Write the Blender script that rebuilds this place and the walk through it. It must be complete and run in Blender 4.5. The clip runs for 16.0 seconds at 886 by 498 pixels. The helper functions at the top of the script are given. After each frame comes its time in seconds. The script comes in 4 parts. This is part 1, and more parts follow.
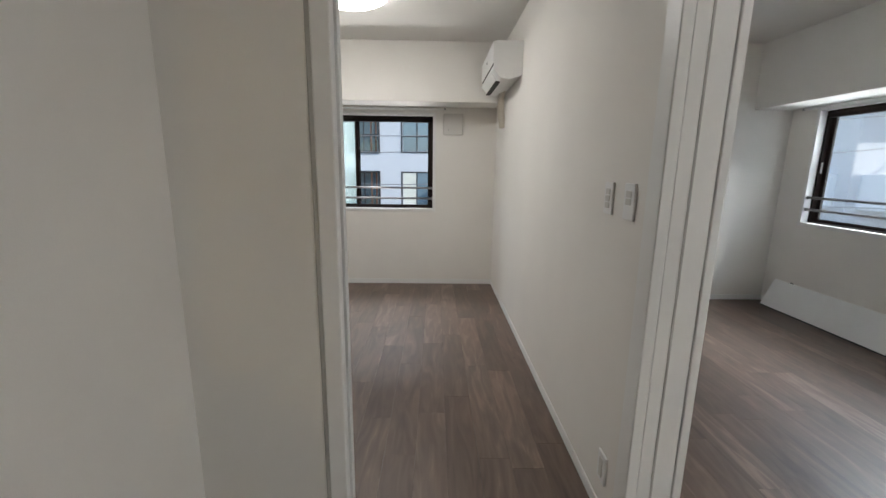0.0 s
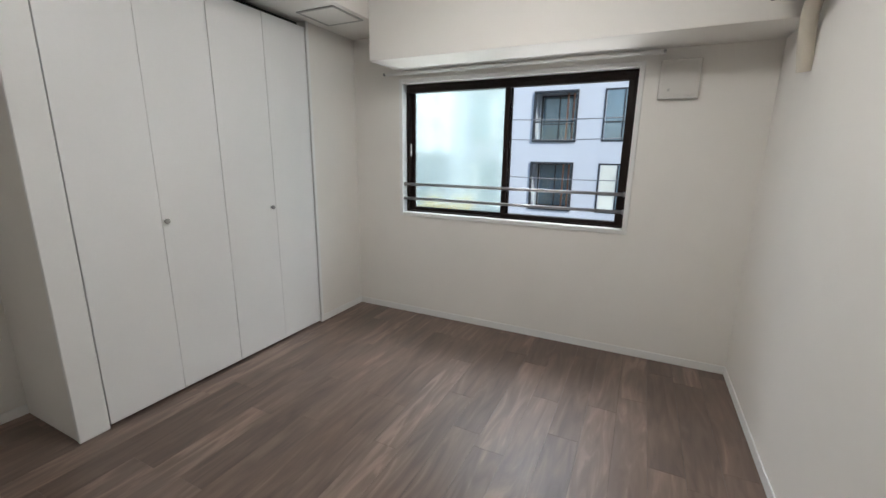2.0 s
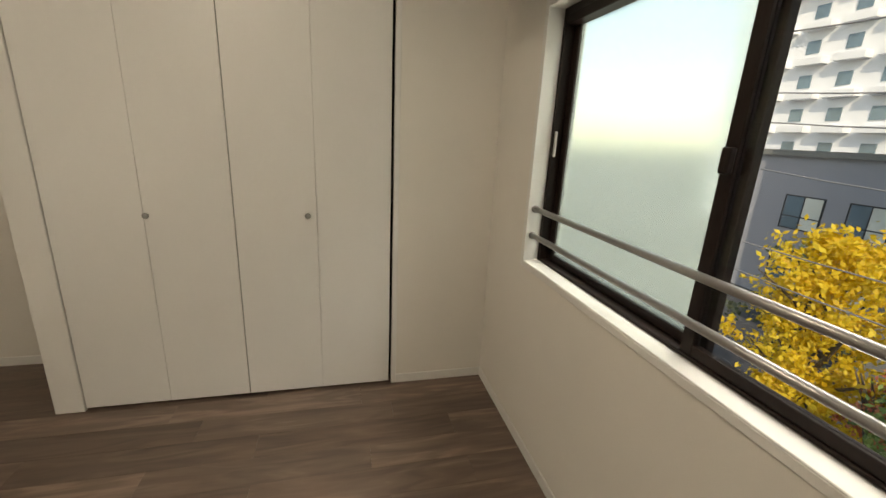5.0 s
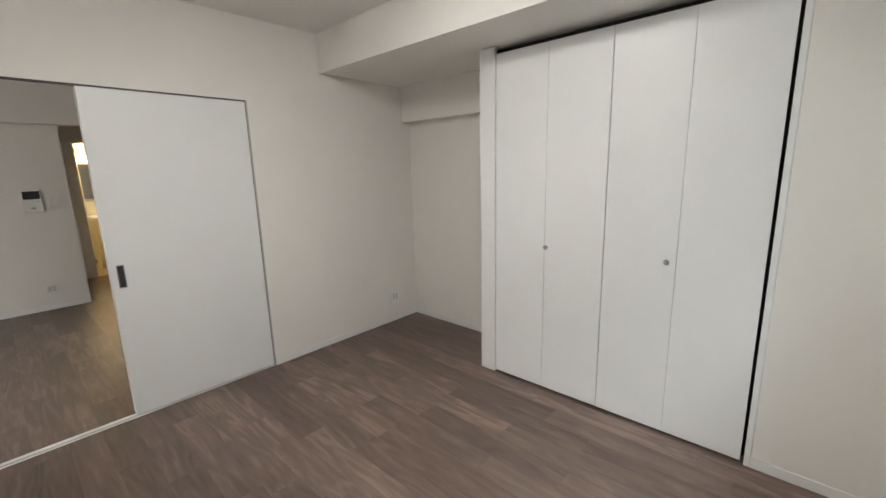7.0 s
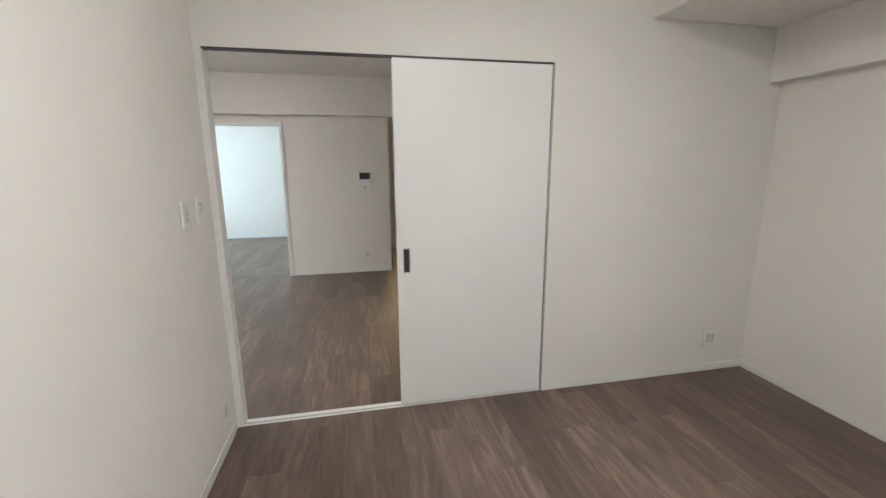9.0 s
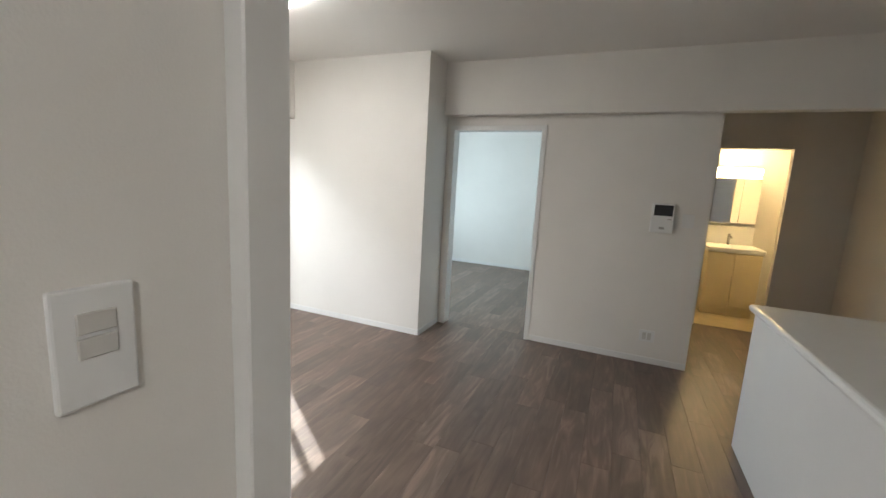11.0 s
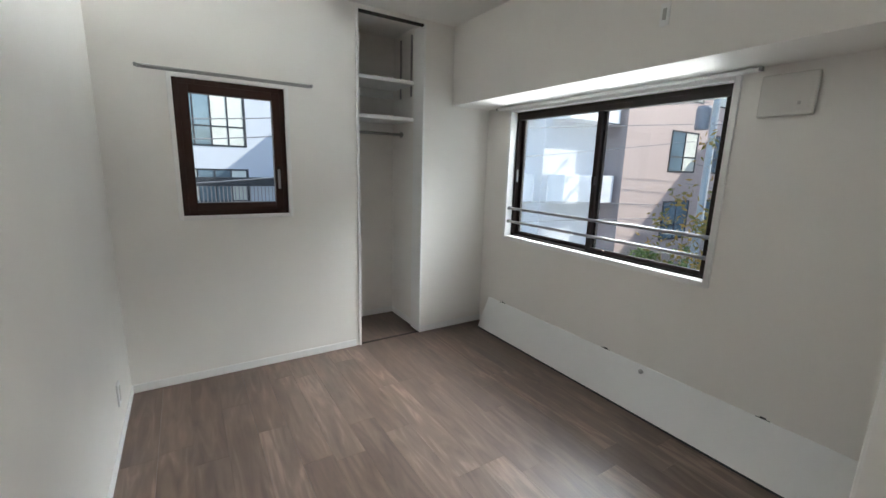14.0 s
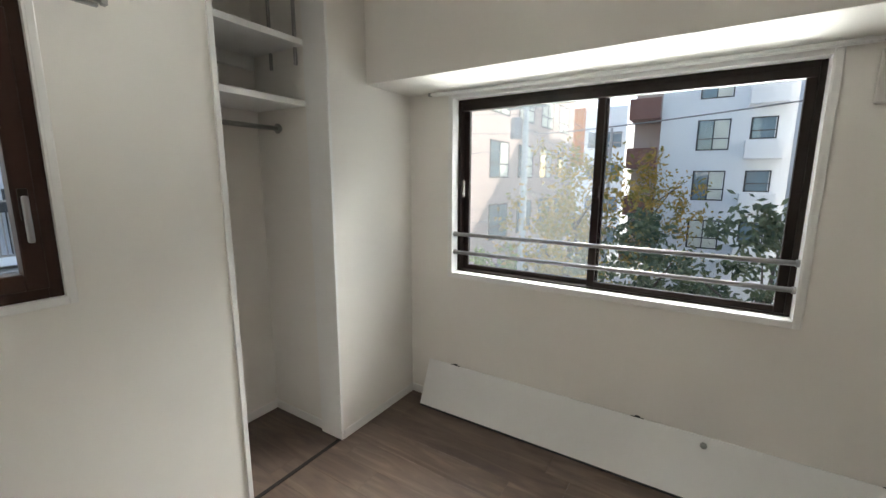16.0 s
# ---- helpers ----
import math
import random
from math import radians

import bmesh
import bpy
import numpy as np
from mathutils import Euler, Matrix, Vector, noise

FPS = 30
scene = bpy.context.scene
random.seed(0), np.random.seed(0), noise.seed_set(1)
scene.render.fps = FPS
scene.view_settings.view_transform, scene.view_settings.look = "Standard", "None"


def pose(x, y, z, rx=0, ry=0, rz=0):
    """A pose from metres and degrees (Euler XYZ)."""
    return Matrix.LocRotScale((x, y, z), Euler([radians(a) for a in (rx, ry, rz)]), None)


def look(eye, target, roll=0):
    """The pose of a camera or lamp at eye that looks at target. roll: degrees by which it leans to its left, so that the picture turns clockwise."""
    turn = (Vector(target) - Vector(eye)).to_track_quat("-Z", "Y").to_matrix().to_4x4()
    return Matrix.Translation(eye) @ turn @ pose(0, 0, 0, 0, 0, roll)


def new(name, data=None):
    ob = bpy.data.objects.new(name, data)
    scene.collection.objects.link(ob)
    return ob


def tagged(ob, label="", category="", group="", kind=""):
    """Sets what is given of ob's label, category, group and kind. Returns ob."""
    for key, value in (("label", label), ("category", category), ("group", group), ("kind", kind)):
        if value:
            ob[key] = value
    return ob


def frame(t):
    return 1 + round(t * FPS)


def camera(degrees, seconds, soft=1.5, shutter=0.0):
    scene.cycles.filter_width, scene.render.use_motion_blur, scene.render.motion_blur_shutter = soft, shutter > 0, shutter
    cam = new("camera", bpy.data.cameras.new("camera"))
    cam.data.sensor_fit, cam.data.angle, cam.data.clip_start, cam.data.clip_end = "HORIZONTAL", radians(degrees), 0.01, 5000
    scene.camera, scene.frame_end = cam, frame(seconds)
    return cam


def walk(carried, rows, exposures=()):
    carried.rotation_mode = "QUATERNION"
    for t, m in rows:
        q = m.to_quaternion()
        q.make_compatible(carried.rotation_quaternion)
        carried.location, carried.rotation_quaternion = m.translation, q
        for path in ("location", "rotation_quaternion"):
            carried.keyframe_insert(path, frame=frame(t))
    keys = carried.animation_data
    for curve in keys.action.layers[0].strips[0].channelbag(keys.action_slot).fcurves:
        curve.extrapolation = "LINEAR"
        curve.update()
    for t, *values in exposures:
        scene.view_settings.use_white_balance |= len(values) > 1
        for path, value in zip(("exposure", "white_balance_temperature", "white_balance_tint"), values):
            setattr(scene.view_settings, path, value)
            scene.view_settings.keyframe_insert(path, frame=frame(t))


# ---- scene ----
cam = camera(94.8, 16.0, shutter=0.0)
PATH = [
    (0, (-0.666, -1.214, 1.355), (-0.627, 0.746, 0.96), 0.8),
    (0.5, (-0.648, -0.775, 1.372), (-0.894, 1.152, 0.898), 0.9),
    (1, (-0.64, -0.367, 1.357), (-0.961, 1.557, 0.915), 0.6),
    (1.5, (-0.607, 0.073, 1.369), (-1.239, 1.917, 0.92), 0.2),
    (2, (-0.609, 0.502, 1.355), (-1.455, 2.258, 0.906), 0.8),
    (2.5, (-0.564, 0.947, 1.368), (-1.522, 2.656, 0.968), 1.1),
    (3, (-0.579, 1.362, 1.386), (-1.659, 2.987, 0.947), 1.4),
    (3.5, (-0.751, 1.675, 1.397), (-1.881, 3.25, 0.906), 2.6),
    (4, (-0.763, 2.04, 1.399), (-2.158, 3.386, 0.906), 2.5),
    (4.5, (-0.746, 2.424, 1.386), (-2.41, 3.404, 0.864), 3.4),
    (5, (-0.786, 2.658, 1.409), (-2.654, 3.124, 0.869), 2.8),
    (5.2, (-0.727, 2.778, 1.376), (-2.662, 2.858, 0.878), 1.3),
    (7.3, (-0.54, 3.024, 1.519), (-1.926, 1.635, 1.131), -1.3),
    (7.5, (-0.546, 3.018, 1.515), (-1.89, 1.588, 1.13), -1.1),
    (8, (-0.584, 2.936, 1.498), (-1.746, 1.361, 1.088), -1.0),
    (8.5, (-0.649, 2.636, 1.474), (-1.514, 0.872, 1.1), -0.2),
    (9, (-0.731, 2.25, 1.441), (-1.124, 0.33, 1.042), -0.4),
    (9.2, (-0.776, 2.065, 1.447), (-0.986, 0.105, 1.108), 1.6),
    (11.3, (-0.417, 0.179, 1.42), (0.584, -1.529, 1.137), 1.7),
    (11.5, (-0.374, 0.058, 1.413), (0.816, -1.527, 1.148), 1.1),
    (11.6, (-0.35, 0.008, 1.418), (0.944, -1.494, 1.154), 1.3),
    (12, (-0.195, -0.229, 1.457), (1.526, -1.207, 1.175), 2.0),
    (12.5, (-0.004, -0.341, 1.423), (1.971, -0.511, 1.154), 2.5),
    (13, (0.223, -0.348, 1.467), (2.068, 0.369, 1.183), 2.3),
    (13.5, (0.43, -0.274, 1.469), (1.815, 1.129, 1.132), 1.5),
    (14, (0.515, -0.049, 1.447), (1.568, 1.605, 1.052), 1.7),
    (14.5, (0.631, 0.26, 1.445), (1.746, 1.868, 1.033), 1.9),
    (15, (0.73, 0.633, 1.451), (1.964, 2.156, 1.054), 1.2),
    (15.5, (0.732, 1.012, 1.429), (2.174, 2.349, 1.063), 0.8),
    (16, (0.737, 1.342, 1.45), (2.4, 2.399, 1.11), 0.2),
]
walk(cam, [(t, look(eye, target, roll)) for t, eye, target, roll in PATH],
     [(0.0, 1.1, 6300, 10), (1.0, 1.15, 6300, 10), (2.0, 1.1, 6200, 10), (3.5, 0.9, 6200, 10), (4.5, 0.8, 7300, 11), (5.0, 0.72, 8500, 10), (7.5, 1.6, 6100, 10), (8.5, 1.65, 6300, 10),
      (9.0, 1.7, 6300, 10), (11.5, 1.15, 6400, 10), (12.0, 0.95, 6700, 10), (12.5, 0.7, 6900, 10), (13.0, 0.85, 7500, 9), (13.5, 1.1, 6900, 9), (14.0, 1.5, 6400, 9), (15.0, 1.55, 6400, 9), (16.0, 1.55, 7000, 9)])
SKY_STRENGTH, SUN_STRENGTH, LAMP_GLOW_STRENGTH = 0.15, 2.0, 12.5

# ---- world and light ----
SUN_AZ, SUN_EL = radians(124.0), radians(35.0)
world = bpy.data.worlds.new("sky")
scene.world = world
world.use_nodes = True
wn = world.node_tree.nodes
sky = wn.new("ShaderNodeTexSky")
sky.sky_type = "NISHITA"
sky.sun_disc = False
sky.sun_elevation, sky.sun_rotation = SUN_EL, SUN_AZ
world.node_tree.links.new(sky.outputs["Color"], wn["Background"].inputs["Color"])
wn["Background"].inputs["Strength"].default_value = SKY_STRENGTH

sun_data = bpy.data.lights.new("sun", "SUN")
sun_data.energy, sun_data.angle, sun_data.color = SUN_STRENGTH, radians(0.5), (1.0, 0.94, 0.85)
sun = new("sun", sun_data)
sun_to = Vector((math.sin(SUN_AZ) * math.cos(SUN_EL), math.cos(SUN_AZ) * math.cos(SUN_EL), math.sin(SUN_EL)))
sun.matrix_world = look(sun_to * 60, (0, 0, 0))


def area_lamp(name, eye, target, sx, sy, watts, colour, spread=180):
    data = bpy.data.lights.new(name, "AREA")
    data.shape, data.size, data.size_y = "RECTANGLE", sx, sy
    data.energy, data.color, data.spread = watts, colour, radians(spread)
    ob = new(name, data)
    ob.matrix_world = look(eye, target)
    return ob


DAY = (0.92, 0.965, 1.0)
# Added, unseen fill lamps: sky from above window heads, sunlit street from below sills.
area_lamp("daylight_fill", (-1.55, 5.1, 3.6), (-1.6, 1.5, 0.9), 2.2, 1.0, 50, DAY)
area_lamp("daylight_fill", (-1.55, 7.0, -3.0), (-1.5, 3.5, 1.3), 3.0, 1.2, 14, (1.0, 0.97, 0.93), 70)
area_lamp("daylight_fill", (5.0, 1.80, 3.35), (1.2, 1.6, 0.9), 2.2, 1.0, 105, DAY)
area_lamp("daylight_fill", (3.75, -1.6, 2.55), (-0.2, -2.2, 0.7), 2.8, 0.6, 17, DAY)
area_lamp("daylight_fill", (8.5, 1.80, -1.2), (2.9, 1.8, 1.3), 4.0, 1.0, 40, (0.93, 0.98, 1.0), 60)
# Unseen fill lamp in the far room's window opening, standing in for its daylight.
area_lamp("daylight_fill", (2.84, -5.2, 1.3), (0, -5.2, 1.1), 1.6, 1.7, 19, (0.72, 0.9, 1.0))


# ---- materials ----
def material(name):
    m = bpy.data.materials.new(name)
    m.use_nodes = True
    return m, m.node_tree.nodes, m.node_tree.links, m.node_tree.nodes["Principled BSDF"]


def surface(name, colour, rough=0.5, metal=0.0, vary=0.06, scale=6.0, grain=120.0, bump=0.05, spec=0.5, per_object=0.0):
    """A paint, plastic, metal or stone with mottling at two scales and a fine relief."""
    m, n, l, b = material(name)
    co = n.new("ShaderNodeTexCoord")
    big, fine = n.new("ShaderNodeTexNoise"), n.new("ShaderNodeTexNoise")
    big.inputs["Scale"].default_value, fine.inputs["Scale"].default_value = scale, grain
    big.inputs["Detail"].default_value, fine.inputs["Detail"].default_value = 4, 3
    for t in (big, fine):
        l.new(co.outputs["Object"], t.inputs["Vector"])
    mix = n.new("ShaderNodeMath")
    mix.operation = "MULTIPLY_ADD"
    l.new(fine.outputs["Fac"], mix.inputs[0])
    mix.inputs[1].default_value = 0.4
    l.new(big.outputs["Fac"], mix.inputs[2])
    last = mix
    if per_object:
        info, add = n.new("ShaderNodeObjectInfo"), n.new("ShaderNodeMath")
        add.operation = "MULTIPLY_ADD"
        l.new(info.outputs["Random"], add.inputs[0])
        add.inputs[1].default_value = per_object
        l.new(mix.outputs[0], add.inputs[2])
        last = add
    ramp = n.new("ShaderNodeMapRange")
    ramp.inputs["From Min"].default_value, ramp.inputs["From Max"].default_value = 0.4, 1.0
    ramp.inputs["To Min"].default_value, ramp.inputs["To Max"].default_value = 1 - vary, 1 + vary
    l.new(last.outputs[0], ramp.inputs["Value"])
    col = n.new("ShaderNodeVectorMath")
    col.operation = "SCALE"
    col.inputs[0].default_value = colour
    l.new(ramp.outputs["Result"], col.inputs["Scale"])
    l.new(col.outputs["Vector"], b.inputs["Base Color"])
    b.inputs["Roughness"].default_value, b.inputs["Metallic"].default_value = rough, metal
    b.inputs["Specular IOR Level"].default_value = spec
    if bump:
        bp = n.new("ShaderNodeBump")
        bp.inputs["Strength"].default_value, bp.inputs["Distance"].default_value = bump, 0.004
        l.new(fine.outputs["Fac"], bp.inputs["Height"])
        l.new(bp.outputs["Normal"], b.inputs["Normal"])
    return m


def plank_material():
    """Grey-brown wood-look planks with streaks along y, each plank its own tone."""
    m, n, l, b = material("wood_plank")
    co, info = n.new("ShaderNodeTexCoord"), n.new("ShaderNodeObjectInfo")
    jump = n.new("ShaderNodeVectorMath")
    jump.operation = "MULTIPLY_ADD"
    l.new(info.outputs["Random"], jump.inputs[0])
    jump.inputs[1].default_value = (37.0, 91.0, 53.0)
    l.new(co.outputs["Object"], jump.inputs[2])

    def streak(sx, sy, detail, dist):
        mp, t = n.new("ShaderNodeMapping"), n.new("ShaderNodeTexNoise")
        mp.inputs["Scale"].default_value = (sx, sy, 1)
        l.new(jump.outputs["Vector"], mp.inputs["Vector"])
        l.new(mp.outputs["Vector"], t.inputs["Vector"])
        t.inputs["Scale"].default_value, t.inputs["Detail"].default_value, t.inputs["Distortion"].default_value = 1, detail, dist
        return t

    wide, fine, cloud = streak(16, 2.2, 4, 1.4), streak(80, 4, 3, 0.3), streak(5, 2.2, 2, 0.6)
    tone = n.new("ShaderNodeMath")
    tone.operation = "MULTIPLY_ADD"
    l.new(fine.outputs["Fac"], tone.inputs[0])
    tone.inputs[1].default_value = 0.14
    l.new(wide.outputs["Fac"], tone.inputs[2])
    own = n.new("ShaderNodeMath")
    own.operation = "MULTIPLY_ADD"
    l.new(info.outputs["Random"], own.inputs[0])
    own.inputs[1].default_value = 0.30
    l.new(tone.outputs[0], own.inputs[2])
    ramp = n.new("ShaderNodeValToRGB")
    e = ramp.color_ramp.elements
    e[0].position, e[0].color = 0.40, (0.095, 0.068, 0.054, 1)
    e[1].position, e[1].color = 1.06, (0.26, 0.198, 0.160, 1)
    for p, c in ((0.62, (0.132, 0.095, 0.076, 1)), (0.82, (0.175, 0.128, 0.103, 1))):
        k = e.new(p)
        k.color = c
    l.new(own.outputs[0], ramp.inputs["Fac"])
    hue = n.new("ShaderNodeMix")
    hue.data_type, hue.blend_type = "RGBA", "MULTIPLY"
    hue.inputs["Factor"].default_value = 0.5
    l.new(ramp.outputs["Color"], hue.inputs["A"])
    tint = n.new("ShaderNodeValToRGB")
    tint.color_ramp.elements[0].position, tint.color_ramp.elements[1].position = 0.3, 0.7
    tint.color_ramp.elements[0].color, tint.color_ramp.elements[1].color = (0.72, 0.70, 0.71, 1), (1.12, 1.02, 0.96, 1)
    l.new(cloud.outputs["Fac"], tint.inputs["Fac"])
    l.new(tint.outputs["Color"], hue.inputs["B"])
    l.new(hue.outputs["Result"], b.inputs["Base Color"])
    rr = n.new("ShaderNodeMapRange")
    rr.inputs["To Min"].default_value, rr.inputs["To Max"].default_value = 0.33, 0.50
    l.new(wide.outputs["Fac"], rr.inputs["Value"])
    l.new(rr.outputs["Result"], b.inputs["Roughness"])
    bp = n.new("ShaderNodeBump")
    bp.inputs["Strength"].default_value, bp.inputs["Distance"].default_value = 0.12, 0.002
    l.new(fine.outputs["Fac"], bp.inputs["Height"])
    l.new(bp.outputs["Normal"], b.inputs["Normal"])
    return m


def glass_material(name, rough, colour=(0.93, 0.97, 0.97), ripple=0.0, milky=0.0):
    m, n, l, b = material(name)
    b.inputs["Base Color"].default_value = (*colour, 1)
    b.inputs["Roughness"].default_value = rough
    b.inputs["Transmission Weight"].default_value = 1.0
    b.inputs["IOR"].default_value = 1.12 if rough else 1.25
    if ripple:
        t, bp, co = n.new("ShaderNodeTexNoise"), n.new("ShaderNodeBump"), n.new("ShaderNodeTexCoord")
        l.new(co.outputs["Object"], t.inputs["Vector"])
        t.inputs["Scale"].default_value = 180
        bp.inputs["Strength"].default_value, bp.inputs["Distance"].default_value = ripple, 0.002
        l.new(t.outputs["Fac"], bp.inputs["Height"])
        l.new(bp.outputs["Normal"], b.inputs["Normal"])
    if milky:
        tr, mx = n.new("ShaderNodeBsdfTranslucent"), n.new("ShaderNodeMixShader")
        tr.inputs["Color"].default_value = (*colour, 1)
        mx.inputs["Fac"].default_value = milky
        l.new(b.outputs["BSDF"], mx.inputs[1])
        l.new(tr.outputs["BSDF"], mx.inputs[2])
        l.new(mx.outputs["Shader"], n["Material Output"].inputs["Surface"])
    return m


def glow(name, colour, strength):
    m, n, l, b = material(name)
    b.inputs["Base Color"].default_value = (*colour, 1)
    b.inputs["Emission Color"].default_value = (*colour, 1)
    b.inputs["Emission Strength"].default_value = strength
    return m


WALLPAPER = surface("white_wallpaper", (0.80, 0.775, 0.735), 0.75, vary=0.025, scale=2.5, grain=260, bump=0.10, spec=0.3)
CEILING = surface("ceiling_paper", (0.80, 0.78, 0.745), 0.8, vary=0.02, scale=2, grain=240, bump=0.08, spec=0.3)
TRIM = surface("white_trim", (0.80, 0.795, 0.78), 0.42, vary=0.02, scale=4, grain=90, bump=0.02)
DOOR_WHITE = surface("white_door_sheet", (0.80, 0.80, 0.795), 0.38, vary=0.02, scale=3, grain=60, bump=0.02)
PLASTIC = surface("white_plastic", (0.80, 0.80, 0.79), 0.3, vary=0.02, bump=0.01)
GREY_PLASTIC = surface("grey_plastic", (0.42, 0.41, 0.39), 0.45, vary=0.04)
# BLACK paints the shade in gaps and slots, and colours the black tracks.
BLACK = surface("gap_shade_and_track_black", (0.012, 0.011, 0.010), 0.7, vary=0.1)
SASH = surface("dark_bronze_aluminium", (0.014, 0.0075, 0.006), 0.42, 0.0, vary=0.12, grain=200, bump=0.02, spec=0.22)
BROWN = surface("brown_sash", (0.034, 0.014, 0.010), 0.40, 0.0, vary=0.15, grain=160, bump=0.03, spec=0.25)
STEEL = surface("brushed_steel", (0.36, 0.36, 0.355), 0.3, 0.9, vary=0.05, grain=200, bump=0.02)
GREY_RAIL = surface("grey_rail", (0.34, 0.33, 0.33), 0.32, 0.7, vary=0.05, grain=200, bump=0.02)
PLANK = plank_material()
CONCRETE = surface("balcony_paint", (0.52, 0.535, 0.54), 0.85, vary=0.14, scale=3, grain=60, bump=0.25)
BALCONY_FLOOR = surface("balcony_sheet", (0.13, 0.135, 0.14), 0.6, vary=0.15, scale=5, grain=80, bump=0.1)
CAP = surface("dark_cap", (0.035, 0.037, 0.042), 0.45, 0.3, vary=0.1)
BEIGE_TAPE = surface("beige_pipe_cover", (0.55, 0.50, 0.42), 0.5, vary=0.05)
VANITY = surface("cream_cabinet", (0.74, 0.64, 0.42), 0.35, vary=0.03)
CREAM_FLOOR = surface("cream_vinyl", (0.62, 0.52, 0.33), 0.5, vary=0.08)
MIRROR = surface("mirror", (0.92, 0.92, 0.92), 0.02, 1.0, vary=0.0, bump=0)
CLEAR = glass_material("clear_glass", 0.0)
FROST = glass_material("frosted_glass", 0.24, (0.76, 0.88, 0.84), 0.12, 0.22)
HAZE = glass_material("hazy_glass", 0.06, (0.94, 0.97, 0.96), 0.04, 0.03)
BALCONY_HAZE = glass_material("balcony_glass", 0.09, (0.93, 0.97, 0.96), 0.05, 0.12)
# Plain off-white for vent covers and the plates' inserts.
VENT = surface("off_white_plastic", (0.62, 0.60, 0.565), 0.5, vary=0.03, bump=0.01)
LAMP_GLOW = glow("lamp_diffuser", (1.0, 0.965, 0.91), LAMP_GLOW_STRENGTH)
VANITY_GLOW = glow("vanity_tube", (1.0, 0.72, 0.34), 22)


# ---- mesh helpers ----
def boxes(bm, *specs):
    """Adds boxes (x0, x1, y0, y1, z0, z1)."""
    for x0, x1, y0, y1, z0, z1 in specs:
        v = [bm.verts.new((x, y, z)) for z in (z0, z1) for y in (y0, y1) for x in (x0, x1)]
        for f in ((0, 2, 3, 1), (4, 5, 7, 6), (0, 1, 5, 4), (2, 6, 7, 3), (0, 4, 6, 2), (1, 3, 7, 5)):
            bm.faces.new([v[i] for i in f])
    return bm


def box_bm(*specs, bevel=0.0, segments=2):
    bm = boxes(bmesh.new(), *specs)
    if bevel:
        bmesh.ops.bevel(bm, geom=bm.edges[:], offset=bevel, segments=segments, affect="EDGES", profile=0.5)
    return bm


def rod(bm, a, b, r, n=14):
    """Adds a closed round bar from a to b."""
    a, b = Vector(a), Vector(b)
    d = b - a
    m = Matrix.Translation((a + b) / 2) @ d.to_track_quat("Z", "Y").to_matrix().to_4x4()
    bmesh.ops.create_cone(bm, cap_ends=True, segments=n, radius1=r, radius2=r, depth=d.length, matrix=m)
    return bm


def lathe(bm, profile, centre, axis="z", n=28):
    """Turns (radius, height) pairs about an axis through centre."""
    rings = []
    for r, h in profile:
        ring = []
        for i in range(n):
            a = 2 * math.pi * i / n
            p = (r * math.cos(a), r * math.sin(a), h)
            if axis == "x":
                p = (p[2], p[0], p[1])
            elif axis == "y":
                p = (p[0], p[2], p[1])
            ring.append(bm.verts.new(Vector(centre) + Vector(p)))
        rings.append(ring)
    for r0, r1 in zip(rings, rings[1:]):
        for i in range(n):
            bm.faces.new((r0[i], r0[(i + 1) % n], r1[(i + 1) % n], r1[i]))
    for ring in (rings[0], rings[-1]):
        bm.faces.new(ring)
    bmesh.ops.recalc_face_normals(bm, faces=bm.faces[:])
    return bm


def mesh_of(name, bm, mat, smooth=False):
    me = bpy.data.meshes.new(name)
    bm.to_mesh(me)
    bm.free()
    if mat:
        me.materials.append(mat)
    if smooth:
        me.shade_smooth()
    return me


def part(name, bm, mat, parent, label="", smooth=False):
    ob = new(name, mesh_of(name, bm, mat, smooth))
    ob.parent = parent
    if label:
        tagged(ob, label)
    return ob


def thing(name, label, category, group="", kind="", at=(0, 0, 0)):
    ob = new(name)
    ob.location = at
    ob.empty_display_size = 0.1
    return tagged(ob, label, category, group, kind)


def solid(name, bm, mat, label, category, kind="structure", group="", smooth=False):
    return tagged(new(name, mesh_of(name, bm, mat, smooth)), label, category, group, kind)


# ---- the rooms' shell ----
H = 2.55
XE, YN, YN2, YS, XW = 2.85, 3.445, 2.93, -2.93, -3.39
DY0, DY1 = -0.10, 0.0      # the wall line between the bedrooms and the living room
WALL_LABEL = "white textured wallpaper wall"

# Window openings in the walls.
W1 = (-2.405, -0.695, 0.88, 1.905)
W2 = (0.985, 2.62, 0.875, 1.91)
WS = (0.497, 1.132, 1.095, 1.925)
WB = (-2.68, -0.555, 0.115, 1.915)

solid("wall_north_bedroom", box_bm((XW - 0.15, W1[0], YN, YN + 0.16, -0.2, H), (W1[1], 0.0, YN, YN + 0.16, -0.2, H),
      (W1[0], W1[1], YN, YN + 0.16, -0.2, W1[2]), (W1[0], W1[1], YN, YN + 0.16, W1[3], H)), WALLPAPER, WALL_LABEL, "wall")
solid("wall_west_bedroom", box_bm((XW - 0.12, XW, DY0, YN, -0.2, H)), WALLPAPER, WALL_LABEL, "wall")
solid("wall_between_bedrooms", box_bm((0.0, 0.14, -0.068, YN + 0.16, -0.2, H)), WALLPAPER, WALL_LABEL, "wall")
# South wall of the bedroom, with the sliding door's opening.
solid("wall_south_bedroom", box_bm((XW, -1.84, DY0, DY1, -0.2, H), (-1.84, 0.0, DY0 + 0.004, DY1, 2.0, H), (-1.84, -0.962, DY0, DY0 + 0.035, -0.2, 2.0)),
      WALLPAPER, WALL_LABEL, "wall")
